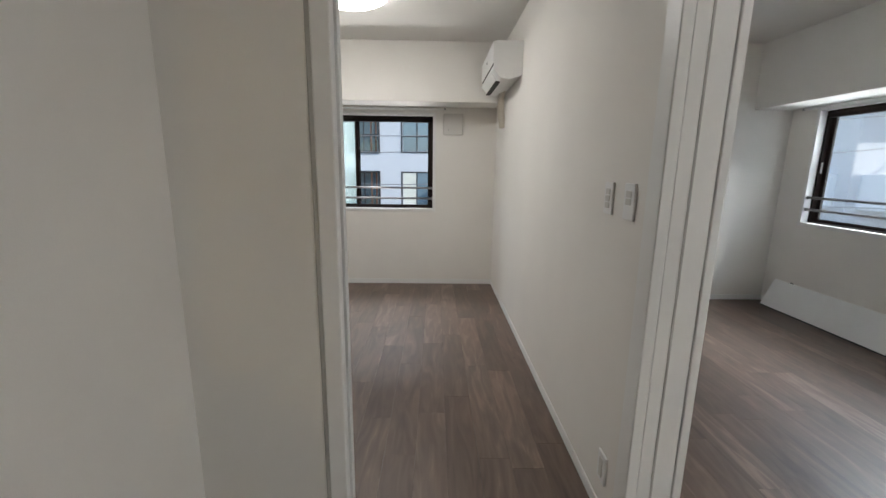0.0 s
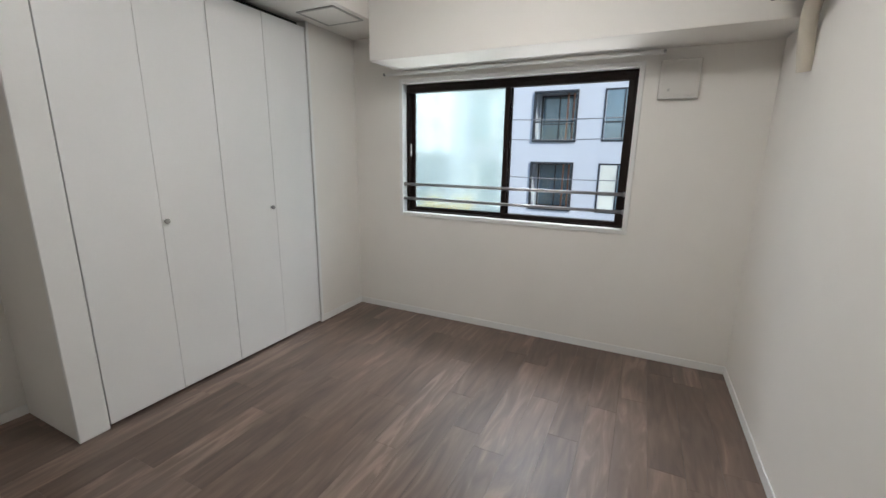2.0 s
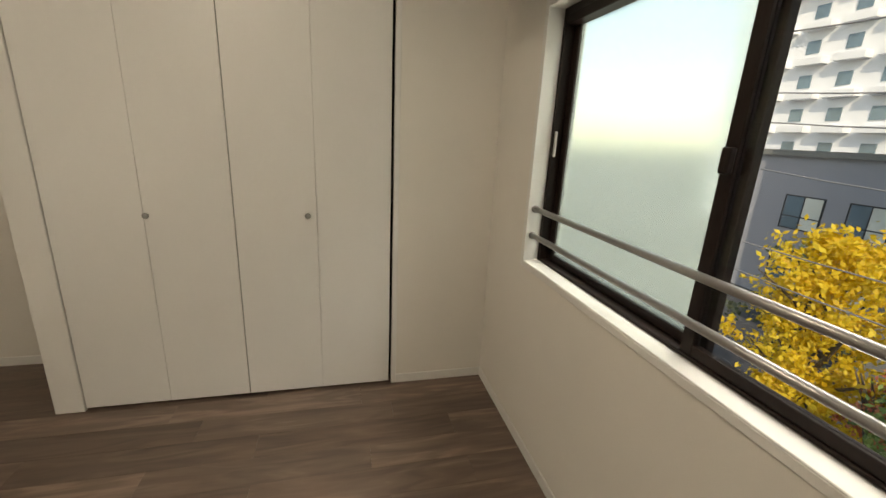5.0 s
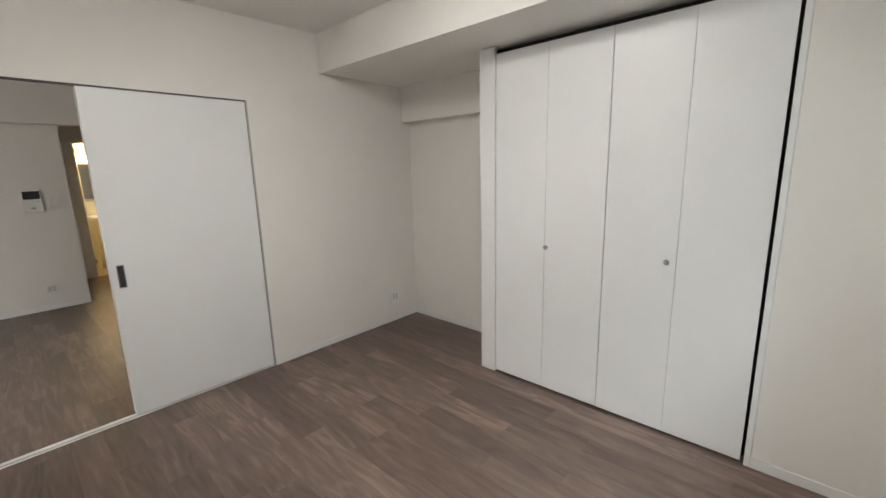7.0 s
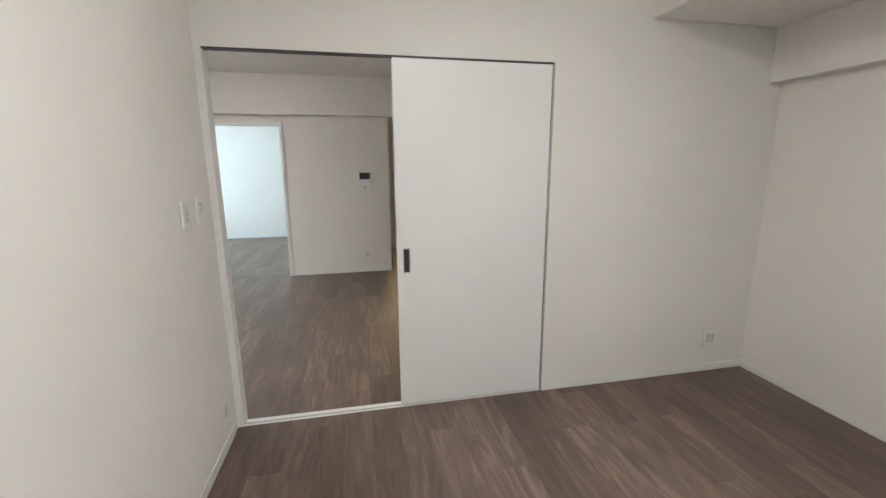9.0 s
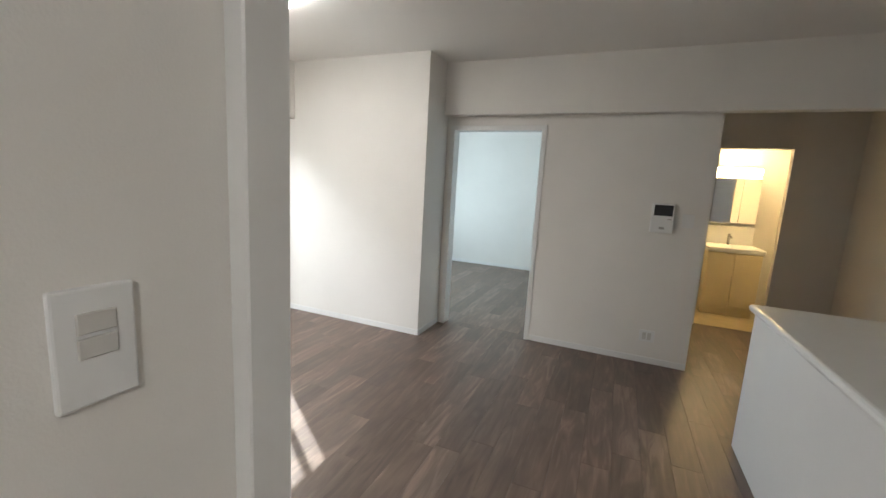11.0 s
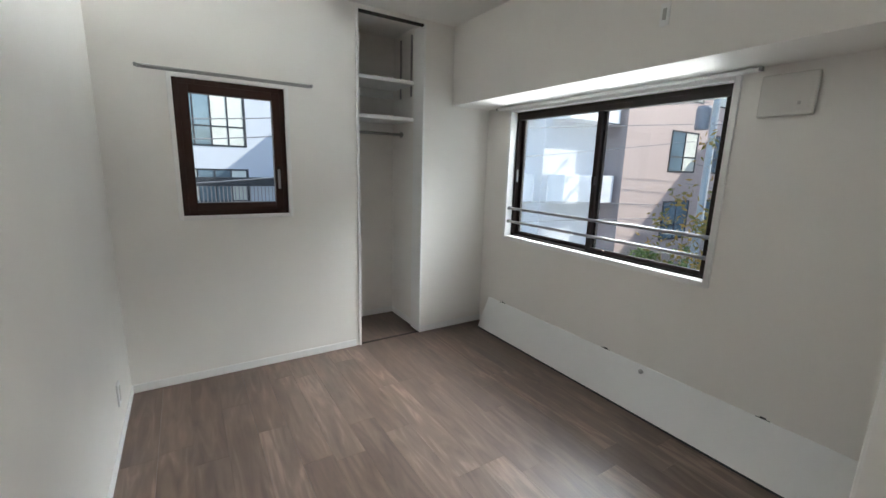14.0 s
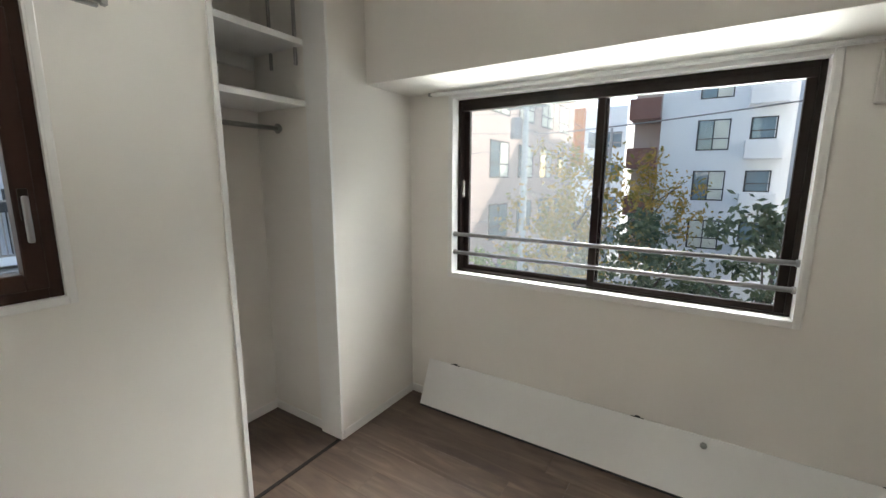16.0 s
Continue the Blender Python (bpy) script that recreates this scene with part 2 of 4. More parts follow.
# Wall between the second bedroom and the living room.
solid("wall_south_second_bedroom", box_bm((1.075, XE, -0.086, -0.042, -0.2, H), (1.075, XE, -0.030, DY1, -0.2, H), (0.14, 1.075, -0.086, DY1, 2.02, H), (1.12, XE, -0.042, -0.030, -0.2, H)),
      WALLPAPER, WALL_LABEL, "wall")
# North wall of the second bedroom with a small window and the open closet.
solid("wall_north_second_bedroom", box_bm((0.14, WS[0], YN2, YN2 + 0.15, -0.2, H), (WS[1], 1.638, YN2, YN2 + 0.15, -0.2, H), (WS[0], WS[1], YN2, YN2 + 0.15, -0.2, WS[2]),
      (WS[0], WS[1], YN2, YN2 + 0.15, WS[3], H), (2.19, XE + 0.15, YN2, YN2 + 0.15, -0.2, H), (1.638, 2.19, YN2, YN2 + 0.15, 2.52, H)), WALLPAPER, WALL_LABEL, "wall")
solid("wall_closet_second_bedroom", box_bm((1.33, 1.40, YN2 + 0.15, 3.62, -0.2, H), (2.205, 2.30, YN2 + 0.15, 3.62, -0.2, H), (1.40, 2.205, 3.53, 3.62, -0.2, H)),
      WALLPAPER, "white wallpaper lining inside the open closet", "wall")
solid("wall_east", box_bm((XE, XE + 0.15, W2[1], YN2, -0.2, H), (XE, XE + 0.15, WB[1], W2[0], -0.2, H), (XE, XE + 0.15, W2[0], W2[1], -0.2, W2[2]), (XE, XE + 0.15, W2[0], W2[1], W2[3], H),
      (XE, XE + 0.15, YS - 0.1, WB[0], -0.2, H), (XE, XE + 0.15, WB[0], WB[1], -0.2, WB[2]), (XE, XE + 0.15, WB[0], WB[1], WB[3], H)), WALLPAPER, WALL_LABEL, "wall")
solid("wall_south_living", box_bm((1.135, XE, YS - 0.10, YS, -0.2, H), (1.135, 1.235, -3.39, YS - 0.10, -0.2, H)), WALLPAPER, "white wallpaper wall with a projecting corner", "wall")
YI = -3.39
D3 = (0.215, 1.06, 1.955)
solid("wall_intercom", box_bm((-1.143, D3[0], YI - 0.11, YI, -0.2, H), (D3[1], 1.135, YI - 0.11, YI, -0.2, H), (D3[0], D3[1], YI - 0.11, YI, D3[2], H), (1.135, XE, YI - 0.11, YI, -0.2, H)),
      WALLPAPER, WALL_LABEL, "wall")
# Room beyond the hinged door.
solid("wall_far_room", box_bm((-0.1, XE + 0.15, -6.86, -6.76, -0.2, H), (-0.10, 0.0, -6.76, YI - 0.11, -0.2, H), (XE, XE + 0.15, -6.76, -6.1, -0.2, H), (XE, XE + 0.15, -4.3, YS - 0.1, -0.2, H),
      (XE, XE + 0.15, -6.1, -4.3, -0.2, 0.4), (XE, XE + 0.15, -6.1, -4.3, 2.2, H)), WALLPAPER, WALL_LABEL, "wall")
# Kitchen side, hall and washroom.
solid("wall_west_living", box_bm((-1.48, -1.38, -0.75, DY0, -0.2, H), (-2.70, -2.60, -6.3, DY0, -0.2, H), (-1.143, -1.043, -6.3, YI - 0.11, -0.2, H), (-2.60, -1.143, -6.3, -6.2, -0.2, H)), WALLPAPER, WALL_LABEL, "wall")
solid("wall_washroom", box_bm((-1.42, -1.143, -5.0, -4.92, -0.2, H), (-2.60, -2.06, -5.0, -4.92, -0.2, H), (-2.06, -1.42, -5.0, -4.92, 1.98, H)), WALLPAPER, "cream lit wallpaper wall round the washroom opening", "wall")

solid("ceiling", box_bm((-3.6, 3.0, -7.0, 3.65, H, H + 0.12)), CEILING, "white papered ceiling", "ceiling")
solid("ceiling_beam_bedroom", box_bm((-2.43, 0.0, 3.05, YN, 1.99, H), bevel=0.004), WALLPAPER, "white papered beam above the bedroom window", "beam")
solid("ceiling_soffit_closet", box_bm((XW, -2.43, DY1, YN, 2.26, H), bevel=0.003), WALLPAPER, "white lowered soffit above the closet", "beam")
solid("ceiling_beam_niche", box_bm((XW, -3.30, DY1, 1.27, 1.94, 2.26)), WALLPAPER, "small white beam in the bedroom niche", "beam")
solid("ceiling_beam_second_bedroom", box_bm((2.46, XE, DY1, YN2, 1.945, H), bevel=0.004), WALLPAPER, "white papered beam above the side window", "beam")
solid("ceiling_beam_living", box_bm((2.63, XE, YS, -0.086, 2.0, H), bevel=0.004), WALLPAPER, "white papered beam above the balcony window", "beam")
solid("ceiling_beam_hall", box_bm((-2.60, 1.135, YI, YI + 0.10, 2.08, H)), WALLPAPER, "white papered beam along the living room", "beam")

# Floor bed under the planks.
floor = solid("floor", box_bm((-3.5, 2.99, -6.9, 3.62, -0.20, -0.006)), surface("dark_floor_bed", (0.04, 0.03, 0.025), 0.8), "grey-brown wood-look plank floor", "floor")
solid("floor_washroom", box_bm((-2.60, -1.143, -6.2, -4.96, -0.006, 0.004)), CREAM_FLOOR, "cream vinyl washroom floor", "floor")


def skirting(*specs):
    for s in specs:
        solid("baseboard", box_bm((*s, 0.0, 0.055), bevel=0.002, segments=1), TRIM, "low white baseboard", "baseboard")


B = 0.007
skirting((-2.87, 0.0, YN - B, YN), (-B, 0.0, 0.06, YN - B), (XW, -1.84, DY1, DY1 + B), (XW, XW + B, B, 1.266), (-2.87, -2.87 + B, 2.93, YN - B),
         (0.14, 1.60, YN2 - B, YN2), (2.20, XE, YN2 - B, YN2), (0.14, 0.14 + B, 0.0, YN2 - B), (XE - B, XE, 0.0, YN2 - B), (1.12, XE - B, 0.0, B),
         (1.075, XE, -0.086 - B, -0.086), (XE - B, XE, WB[1], -0.086 - B), (XE - B, XE, YS + B, WB[0]), (1.135, XE, YS, YS + B), (1.128, 1.135, YI, YS),
         (-1.143, 0.17, YI, YI + B), (0.0, XE, -6.76, -6.753), (1.41, 2.205, 3.523, 3.53), (2.198, 2.205, 3.09, 3.523))

# Planks run along y.
PW, PL = 0.15, 0.92
full = mesh_of("plank", box_bm((0.0005, PW - 0.0005, 0.0005, PL - 0.0005, -0.006, 0.0)), PLANK)


def lay(x0, x1, y0, y1):
    rng = random.Random(7)
    i = 0
    x = -3.45
    while x < x1:
        y = -6.9 - rng.random() * PL
        while y < y1:
            ax, bx, ay, by = max(x, x0), min(x + PW, x1), max(y, y0), min(y + PL, y1)
            if bx - ax > 0.004 and by - ay > 0.004:
                if bx - ax > PW - 1e-6 and by - ay > PL - 1e-6:
                    ob = new("plank", full)
                    ob.location = (x, y, 0)
                else:
                    ob = new("plank", mesh_of("plank", box_bm((ax - x + 0.0005, bx - x - 0.0005, ay - y + 0.0005, by - y - 0.0005, -0.006, 0.0)), PLANK))
                    ob.location = (x, y, 0)
                ob.parent = floor
                i += 1
            y += PL
        x += PW

# ---- windows ----
def bar(axis, a0, a1, c0, c1, z0, z1):
    """A box on a wall that runs along x or y: a along the wall, c across it."""
    return (a0, a1, c0, c1, z0, z1) if axis == "x" else (c0, c1, a0, a1, z0, z1)


def ring(axis, a0, a1, c0, c1, z0, z1, w, bevel=0.002, wz=None):
    """A rectangular frame of width w."""
    wz = wz or w
    return box_bm(bar(axis, a0, a0 + w, c0, c1, z0, z1), bar(axis, a1 - w, a1, c0, c1, z0, z1),
                  bar(axis, a0 + w, a1 - w, c0, c1, z0, z0 + wz), bar(axis, a0 + w, a1 - w, c0, c1, z1 - wz, z1), bevel=bevel, segments=1)


def white_surround(axis, face, out, a0, a1, z0, z1, parent, proud=0.012, w=0.026, deep=0.055):
    """The white casing round an opening: a thin proud border and the lining back to the sash."""
    c0, c1 = sorted((face - out * proud, face + out * deep))
    t = 0.006
    bm = ring(axis, a0 - w, a1 + w, min(face - out * proud, face + out * 0.001), max(face - out * proud, face + out * 0.001), z0 - w, z1 + w, w + 0.002, 0.003)
    part("casing", bm, TRIM, parent)
    part("window_sill", box_bm(bar(axis, a0, a1, c0, c1, z0, z0 + t), bevel=0.002, segments=1), TRIM, parent)
    part("lining", box_bm(bar(axis, a0, a0 + t, c0, c1, z0 + t, z1), bar(axis, a1 - t, a1, c0, c1, z0 + t, z1), bar(axis, a0 + t, a1 - t, c0, c1, z1 - t, z1)), TRIM, parent)


def sliding_window(name, label, axis, face, out, a0, a1, z0, z1, frost_low, glass_a, glass_b, sash_w=0.036):
    """Two sliding sashes in a dark aluminium frame; the sash at the low end of a is nearer the room if frost_low."""
    win = thing(name, label, "window", kind="structure")
    white_surround(axis, face, out, a0, a1, z0, z1, win)
    f0, f1 = face + out * 0.055, face + out * 0.135
    c0, c1 = min(f0, f1), max(f0, f1)
    a0, a1, z0, z1 = a0 + 0.006, a1 - 0.006, z0 + 0.006, z1 - 0.006
    part("window_frame", box_bm(bar(axis, a0, a0 + 0.020, c0, c1, z0, z1), bar(axis, a1 - 0.020, a1, c0, c1, z0, z1), bar(axis, a0 + 0.020, a1 - 0.020, c0, c1, z0, z0 + 0.010),
         bar(axis, a0 + 0.020, a1 - 0.020, c0, c1, z1 - 0.026, z1), bevel=0.002, segments=1), SASH, win)
    part("window_frame_head", box_bm(bar(axis, a0 + 0.022, a1 - 0.022, min(f0, f0 + out * 0.05), max(f0, f0 + out * 0.05), z1 - 0.062, z1 - 0.026), bevel=0.002, segments=1), SASH, win)
    mid = (a0 + a1) / 2
    for low in (True, False):
        near = low == frost_low
        d0, d1 = (0.062, 0.088) if near else (0.096, 0.122)
        e0, e1 = sorted((face + out * d0, face + out * d1))
        s0, s1 = (a0 + 0.02, mid + 0.024) if low else (mid - 0.024, a1 - 0.02)
        sash = part("sash", ring(axis, s0, s1, e0, e1, z0 + 0.010, z1 - 0.03, sash_w, wz=0.028), SASH, win, "dark bronze sash frame")
        g = (e0 + e1) / 2
        pane = part("pane", box_bm(bar(axis, s0 + sash_w, s1 - sash_w, g - 0.003, g + 0.003, z0 + 0.038, z1 - 0.058)), glass_a if low else glass_b, sash,
                    "hazy patterned glass" if (glass_a if low else glass_b) is not CLEAR else "clear glass")
        pane.visible_shadow = False
    # latch at the meeting stiles and a small pull
    lc = sorted((face + out * 0.040, face + out * 0.062))
    part("latch", box_bm(bar(axis, mid - 0.012, mid + 0.012, lc[0], lc[1], (z0 + z1) / 2 - 0.04, (z0 + z1) / 2 + 0.02), bevel=0.005), SASH, win)
    far = a1 - 0.04 if out > 0 and axis == "y" else a0 + 0.04
    part("pull", box_bm(bar(axis, far - 0.006, far + 0.006, lc[0] + 0.012, lc[1], (z0 + z1) / 2 - 0.05, (z0 + z1) / 2 + 0.05), bevel=0.003), GREY_PLASTIC, win)
    return win


def guard_rail(axis, face, out, a0, a1, heights):
    g = thing("guard_rail", "two grey steel bars across the window opening", "rail")
    c = face + out * 0.018
    for z in heights:
        p, q = ((a0 + 0.006, c, z), (a1 - 0.006, c, z)) if axis == "x" else ((c, a0 + 0.006, z), (c, a1 - 0.006, z))
        part("rail_bar", rod(bmesh.new(), p, q, 0.0115), GREY_RAIL, g, smooth=True)
        for e, s in ((p, 1), (q, -1)):
            o = Vector((s * 0.012, 0, 0)) if axis == "x" else Vector((0, s * 0.012, 0))
            part("flange", rod(bmesh.new(), e, Vector(e) + o, 0.016), GREY_RAIL, g, smooth=True)
    return g


def curtain_rail(axis, c, a0, a1, z, face, label="slim white double curtain rail on the wall", metal=None):
    r = thing("curtain_rail", label, "curtain rail")
    for off in (0.0, 0.035):
        cc = c + (face - c) * off / 0.07
        part("track", box_bm(bar(axis, a0, a1, cc - 0.007, cc + 0.007, z - 0.006, z + 0.006), bevel=0.002, segments=1), metal or TRIM, r)
    for a in (a0 + 0.05, (a0 + a1) / 2, a1 - 0.05):
        lo, hi = sorted((c, face))
        part("bracket", box_bm(bar(axis, a - 0.012, a + 0.012, lo, hi, z + 0.006, z + 0.012), bevel=0.001, segments=1), PLASTIC, r)
    for a in (a0, a1):
        part("end_cap", box_bm(bar(axis, a - 0.008, a + 0.008, c - 0.011, c + 0.011, z - 0.010, z + 0.010), bevel=0.004), STEEL, r)
    return r


sliding_window("window_1", "dark bronze sliding window with one frosted pane", "x", YN, 1, *W1, False, FROST, CLEAR)
guard_rail("x", YN, 1, W1[0], W1[1], (1.117, 1.0))
curtain_rail("x", YN - 0.07, W1[0] - 0.12, W1[1] + 0.12, 1.962, YN)
sliding_window("window_2", "dark bronze sliding window with one hazy pane", "y", XE, 1, *W2, True, CLEAR, HAZE)
guard_rail("y", XE, 1, W2[0], W2[1], (1.117, 1.005))
curtain_rail("y", XE - 0.06, W2[0] - 0.12, W2[1] + 0.12, 1.928, XE)

# Small casement in the second bedroom.
ws = thing("window_3", "small brown casement window with clear glass", "window", kind="structure")
white_surround("x", YN2, 1, *WS, ws, w=0.02, deep=0.03)
part("window_frame", ring("x", WS[0] + 0.006, WS[1] - 0.006, YN2 + 0.006, YN2 + 0.10, WS[2] + 0.006, WS[3] - 0.006, 0.032), BROWN, ws)
ss = part("sash", ring("x", WS[0] + 0.036, WS[1] - 0.036, YN2 - 0.004, YN2 + 0.055, WS[2] + 0.036, WS[3] - 0.036, 0.050, 0.004), BROWN, ws, "brown sash frame")
pn = part("pane", box_bm((WS[0] + 0.084, WS[1] - 0.084, YN2 + 0.025, YN2 + 0.031, WS[2] + 0.084, WS[3] - 0.084)), CLEAR, ss, "clear glass")
pn.visible_shadow = False
hd = part("handle", box_bm((WS[1] - 0.075, WS[1] - 0.053, YN2 - 0.014, YN2 - 0.004, 1.33, 1.42), bevel=0.004), SASH, ss, "dark casement handle")
part("lever", box_bm((WS[1] - 0.071, WS[1] - 0.057, YN2 - 0.034, YN2 - 0.014, 1.27, 1.40), bevel=0.005), GREY_RAIL, hd)
cr = curtain_rail("x", YN2 - 0.085, 0.345, 1.285, 1.945, YN2, "chrome double curtain rail above the small window", STEEL)

# Balcony window: screen outside, two tall sashes.
wb = thing("window_4", "tall dark bronze sliding balcony window with screen", "window", kind="structure")
white_surround("y", XE, 1, *WB, wb, w=0.028)
b0, b1, bz0, bz1 = WB[0] + 0.006, WB[1] - 0.006, WB[2] + 0.006, WB[3] - 0.006
part("window_frame", ring("y", b0, b1, XE + 0.055, XE + 0.15, bz0, bz1, 0.024, wz=0.014), SASH, wb)
bm_ = (b0 + b1) / 2
# The outer sash stands slid open behind the inner one.
for s0, s1, d, g in ((b0 + 0.02, bm_ + 0.03, 0.062, BALCONY_HAZE), (b0 + 0.15, bm_ + 0.16, 0.096, CLEAR)):
    sh = part("sash", ring("y", s0, s1, XE + d, XE + d + 0.026, bz0 + 0.014, bz1 - 0.014, 0.042, wz=0.032), SASH, wb, "dark bronze sash frame")
    p = part("pane", box_bm((XE + d + 0.010, XE + d + 0.016, s0 + 0.042, s1 - 0.042, bz0 + 0.046, bz1 - 0.046)), g, sh)
    p.visible_shadow = False
part("screen_frame", ring("y", bm_ + 0.06, b1 - 0.13, XE + 0.130, XE + 0.148, bz0 + 0.026, bz1 - 0.026, 0.030), SASH, wb, "dark insect screen frame")
part("screen_rail", box_bm((XE + 0.130, XE + 0.148, bm_ + 0.09, b1 - 0.16, 0.93, 0.958)), SASH, wb)
part("latch", box_bm((XE + 0.035, XE + 0.062, bm_ - 0.012, bm_ + 0.016, 0.86, 0.93), bevel=0.006), SASH, wb, "dark crescent latch")
part("step", box_bm((XE - 0.028, XE, WB[0] - 0.02, WB[1] + 0.02, 0.0, WB[2] - 0.030), bevel=0.003, segments=1), TRIM, wb, "white raised sill below the window")

# ---- closet in the first bedroom ----
clo = thing("closet", "white built-in closet with two closed bifold doors", "closet")
part("side_panel", box_bm((XW, -2.885, 1.266, 1.30, 0, 2.26), bevel=0.002, segments=1), WALLPAPER, clo)
part("door_post", box_bm((-2.885, -2.862, 1.262, 1.388, 0.0, 2.26), bevel=0.003, segments=1), TRIM, clo)
part("end_wall", box_bm((-2.97, -2.87, 2.908, YN, 0, 2.26)), WALLPAPER, clo)
part("end_post", box_bm((-2.885, -2.864, 2.903, 2.93, 0.0, 2.26), bevel=0.002, segments=1), TRIM, clo)
# Black sheet stands in for the shaded closet inside.
part("recess", box_bm((-2.99, -2.95, 1.30, 2.908, 0.0, 2.26)), BLACK, clo, "black sheet painting the shade behind the door gaps")
for hinge, free, fold, knob in ((1.394, 2.1440, 1.769, 1.785), (2.1480, 2.888, 2.524, 2.483)):
    part("fold_strip", box_bm((-2.884, -2.8805, fold - 0.012, fold + 0.012, 0.03, 2.2)), DOOR_WHITE, clo, "pale strip behind the fold")
    for y0, y1 in ((hinge, fold - 0.0008), (fold + 0.0008, free)):
        leaf = part("door_leaf", box_bm((-2.8795, -2.866, y0, y1, 0.018, 2.215), bevel=0.0015, segments=1), DOOR_WHITE, clo)
        if y0 < knob < y1:
            part("knob", lathe(bmesh.new(), [(0.007, 0.0), (0.007, 0.012), (0.013, 0.016), (0.0145, 0.022), (0.012, 0.027), (0.004, 0.029)], (-2.866, knob, 0.994), "x"), STEEL, leaf, "small round steel knob", True)

# ---- doors ----
sd = thing("sliding_door", "white sliding door half open on a floor track", "door")
leaf = part("door_leaf", box_bm((-1.826, -0.930, -0.040, -0.006, 0.012, 1.992), bevel=0.0015, segments=1), DOOR_WHITE, sd)
pl = part("finger_pull", ring("x", -1.000, -0.962, -0.008, -0.0035, 0.843, 0.985, 0.006, 0.001), STEEL, leaf, "steel recessed finger pull")
# Flat dark plate paints the shade of the pull's hollow.
part("pull_recess_shade", box_bm((-0.994, -0.968, -0.0075, -0.0055, 0.849, 0.979)), CAP, pl)
fr = thing("door_frame_1", "white door frame round the sliding door", "door frame", kind="structure")
part("jamb", box_bm((-0.036, 0.0, -0.076, 0.004, 0.0, 2.0), bevel=0.003, segments=1), TRIM, fr)
part("jamb", box_bm((-0.985, -0.934, -0.106, -0.060, 0.0, 2.0), bevel=0.004), TRIM, fr)
part("jamb_stop", box_bm((-0.998, -0.983, -0.1035, -0.064, 0.0, 2.0), bevel=0.002, segments=1), GREY_PLASTIC, fr)
# Dark and grey strips paint the shade in the gaps round the leaf.
part("head_gap_shade", box_bm((-1.836, -0.036, -0.044, 0.0008, 1.994, 2.001)), CAP, fr)
part("side_gap_shade", box_bm((-1.8385, -1.828, -0.038, 0.0012, 0.0, 2.0)), GREY_PLASTIC, fr)
part("threshold", box_bm((-1.83, -0.036, -0.062, -0.004, 0.0, 0.004)), TRIM, fr, "white floor track")
part("track_groove", box_bm((-1.83, -0.036, -0.026, -0.018, 0.004, 0.0055)), GREY_RAIL, fr)
f2 = thing("door_frame_2", "white door frame between the two bedroom openings", "door frame", kind="structure")
part("post_face", box_bm((0.0, 0.118, -0.074, -0.060, 0.0, 2.02), bevel=0.003, segments=1), TRIM, f2)
part("jamb", box_bm((0.118, 0.147, -0.079, 0.006, 0.0, 2.02), bevel=0.004), TRIM, f2)
# Grey strip on the face paints a groove's shade; none is cut.
part("groove_shade", box_bm((0.045, 0.052, -0.0755, -0.073, 0.0, 2.02)), GREY_PLASTIC, f2)
f3 = thing("door_frame_3", "white pocket door frame with a dark slot", "door frame", kind="structure")
part("jamb", box_bm((1.045, 1.078, -0.026, 0.026, 0.0, 2.02), bevel=0.004), TRIM, f3)
part("jamb", box_bm((1.045, 1.078, -0.090, -0.044, 0.0, 2.02), bevel=0.004), TRIM, f3)
# Black fill stands in for shade inside the door pocket.
part("slot", box_bm((1.075, 1.12, -0.041, -0.031, 0.0, 2.02)), BLACK, f3, "black fill painting the shade in the pocket slot")
part("latch_block", box_bm((1.055, 1.075, -0.040, -0.030, 0.34, 0.44)), CAP, f3)

hf = thing("door_frame_4", "white casing round the open hinged door", "door frame", kind="structure")
part("casing", box_bm((D3[0] - 0.04, D3[0] + 0.004, YI - 0.12, YI + 0.012, 0, D3[2] + 0.04), (D3[1] - 0.004, D3[1] + 0.04, YI - 0.12, YI + 0.012, 0, D3[2] + 0.04),
     (D3[0] + 0.004, D3[1] - 0.004, YI - 0.12, YI + 0.012, D3[2] - 0.004, D3[2] + 0.04), bevel=0.002, segments=1), TRIM, hf)
hdoor = thing("hinged_door", "white hinged door standing open into the far room", "door")
hl = part("door_leaf", box_bm((D3[0] - 0.034, D3[0] - 0.002, YI - 0.95, YI - 0.124, 0.01, 1.95), bevel=0.002, segments=1), DOOR_WHITE, hdoor)
for z in (0.28, 1.75):
    part("hinge", box_bm((D3[0] - 0.001, D3[0] + 0.012, YI - 0.10, YI - 0.045, z - 0.05, z + 0.05), bevel=0.004), CAP, hdoor, "dark hinge")


# ---- fittings ----
def plate(kind, label, axis, face, out, a, z, w, h, marks=()):
    """A wall plate: a bevelled cover, and marks (da, dz, w, h, material) on it."""
    t = thing(kind, label, kind.replace("_", " "))
    lo, hi = sorted((face, face - out * 0.009))
    cover = part("cover", box_bm(bar(axis, a - w / 2, a + w / 2, lo, hi, z - h / 2, z + h / 2), bevel=0.003), PLASTIC, t)
    for i, (da, dz, mw, mh, mm) in enumerate(marks):
        lo, hi = sorted((face - out * 0.0085, face - out * (0.012 if mm is not CAP else 0.0096)))
        part("rocker" if kind == "light_switch" else "insert", box_bm(bar(axis, a + da - mw / 2, a + da + mw / 2, lo, hi, z + dz - mh / 2, z + dz + mh / 2), bevel=0.0012, segments=1), mm, t)
    return t


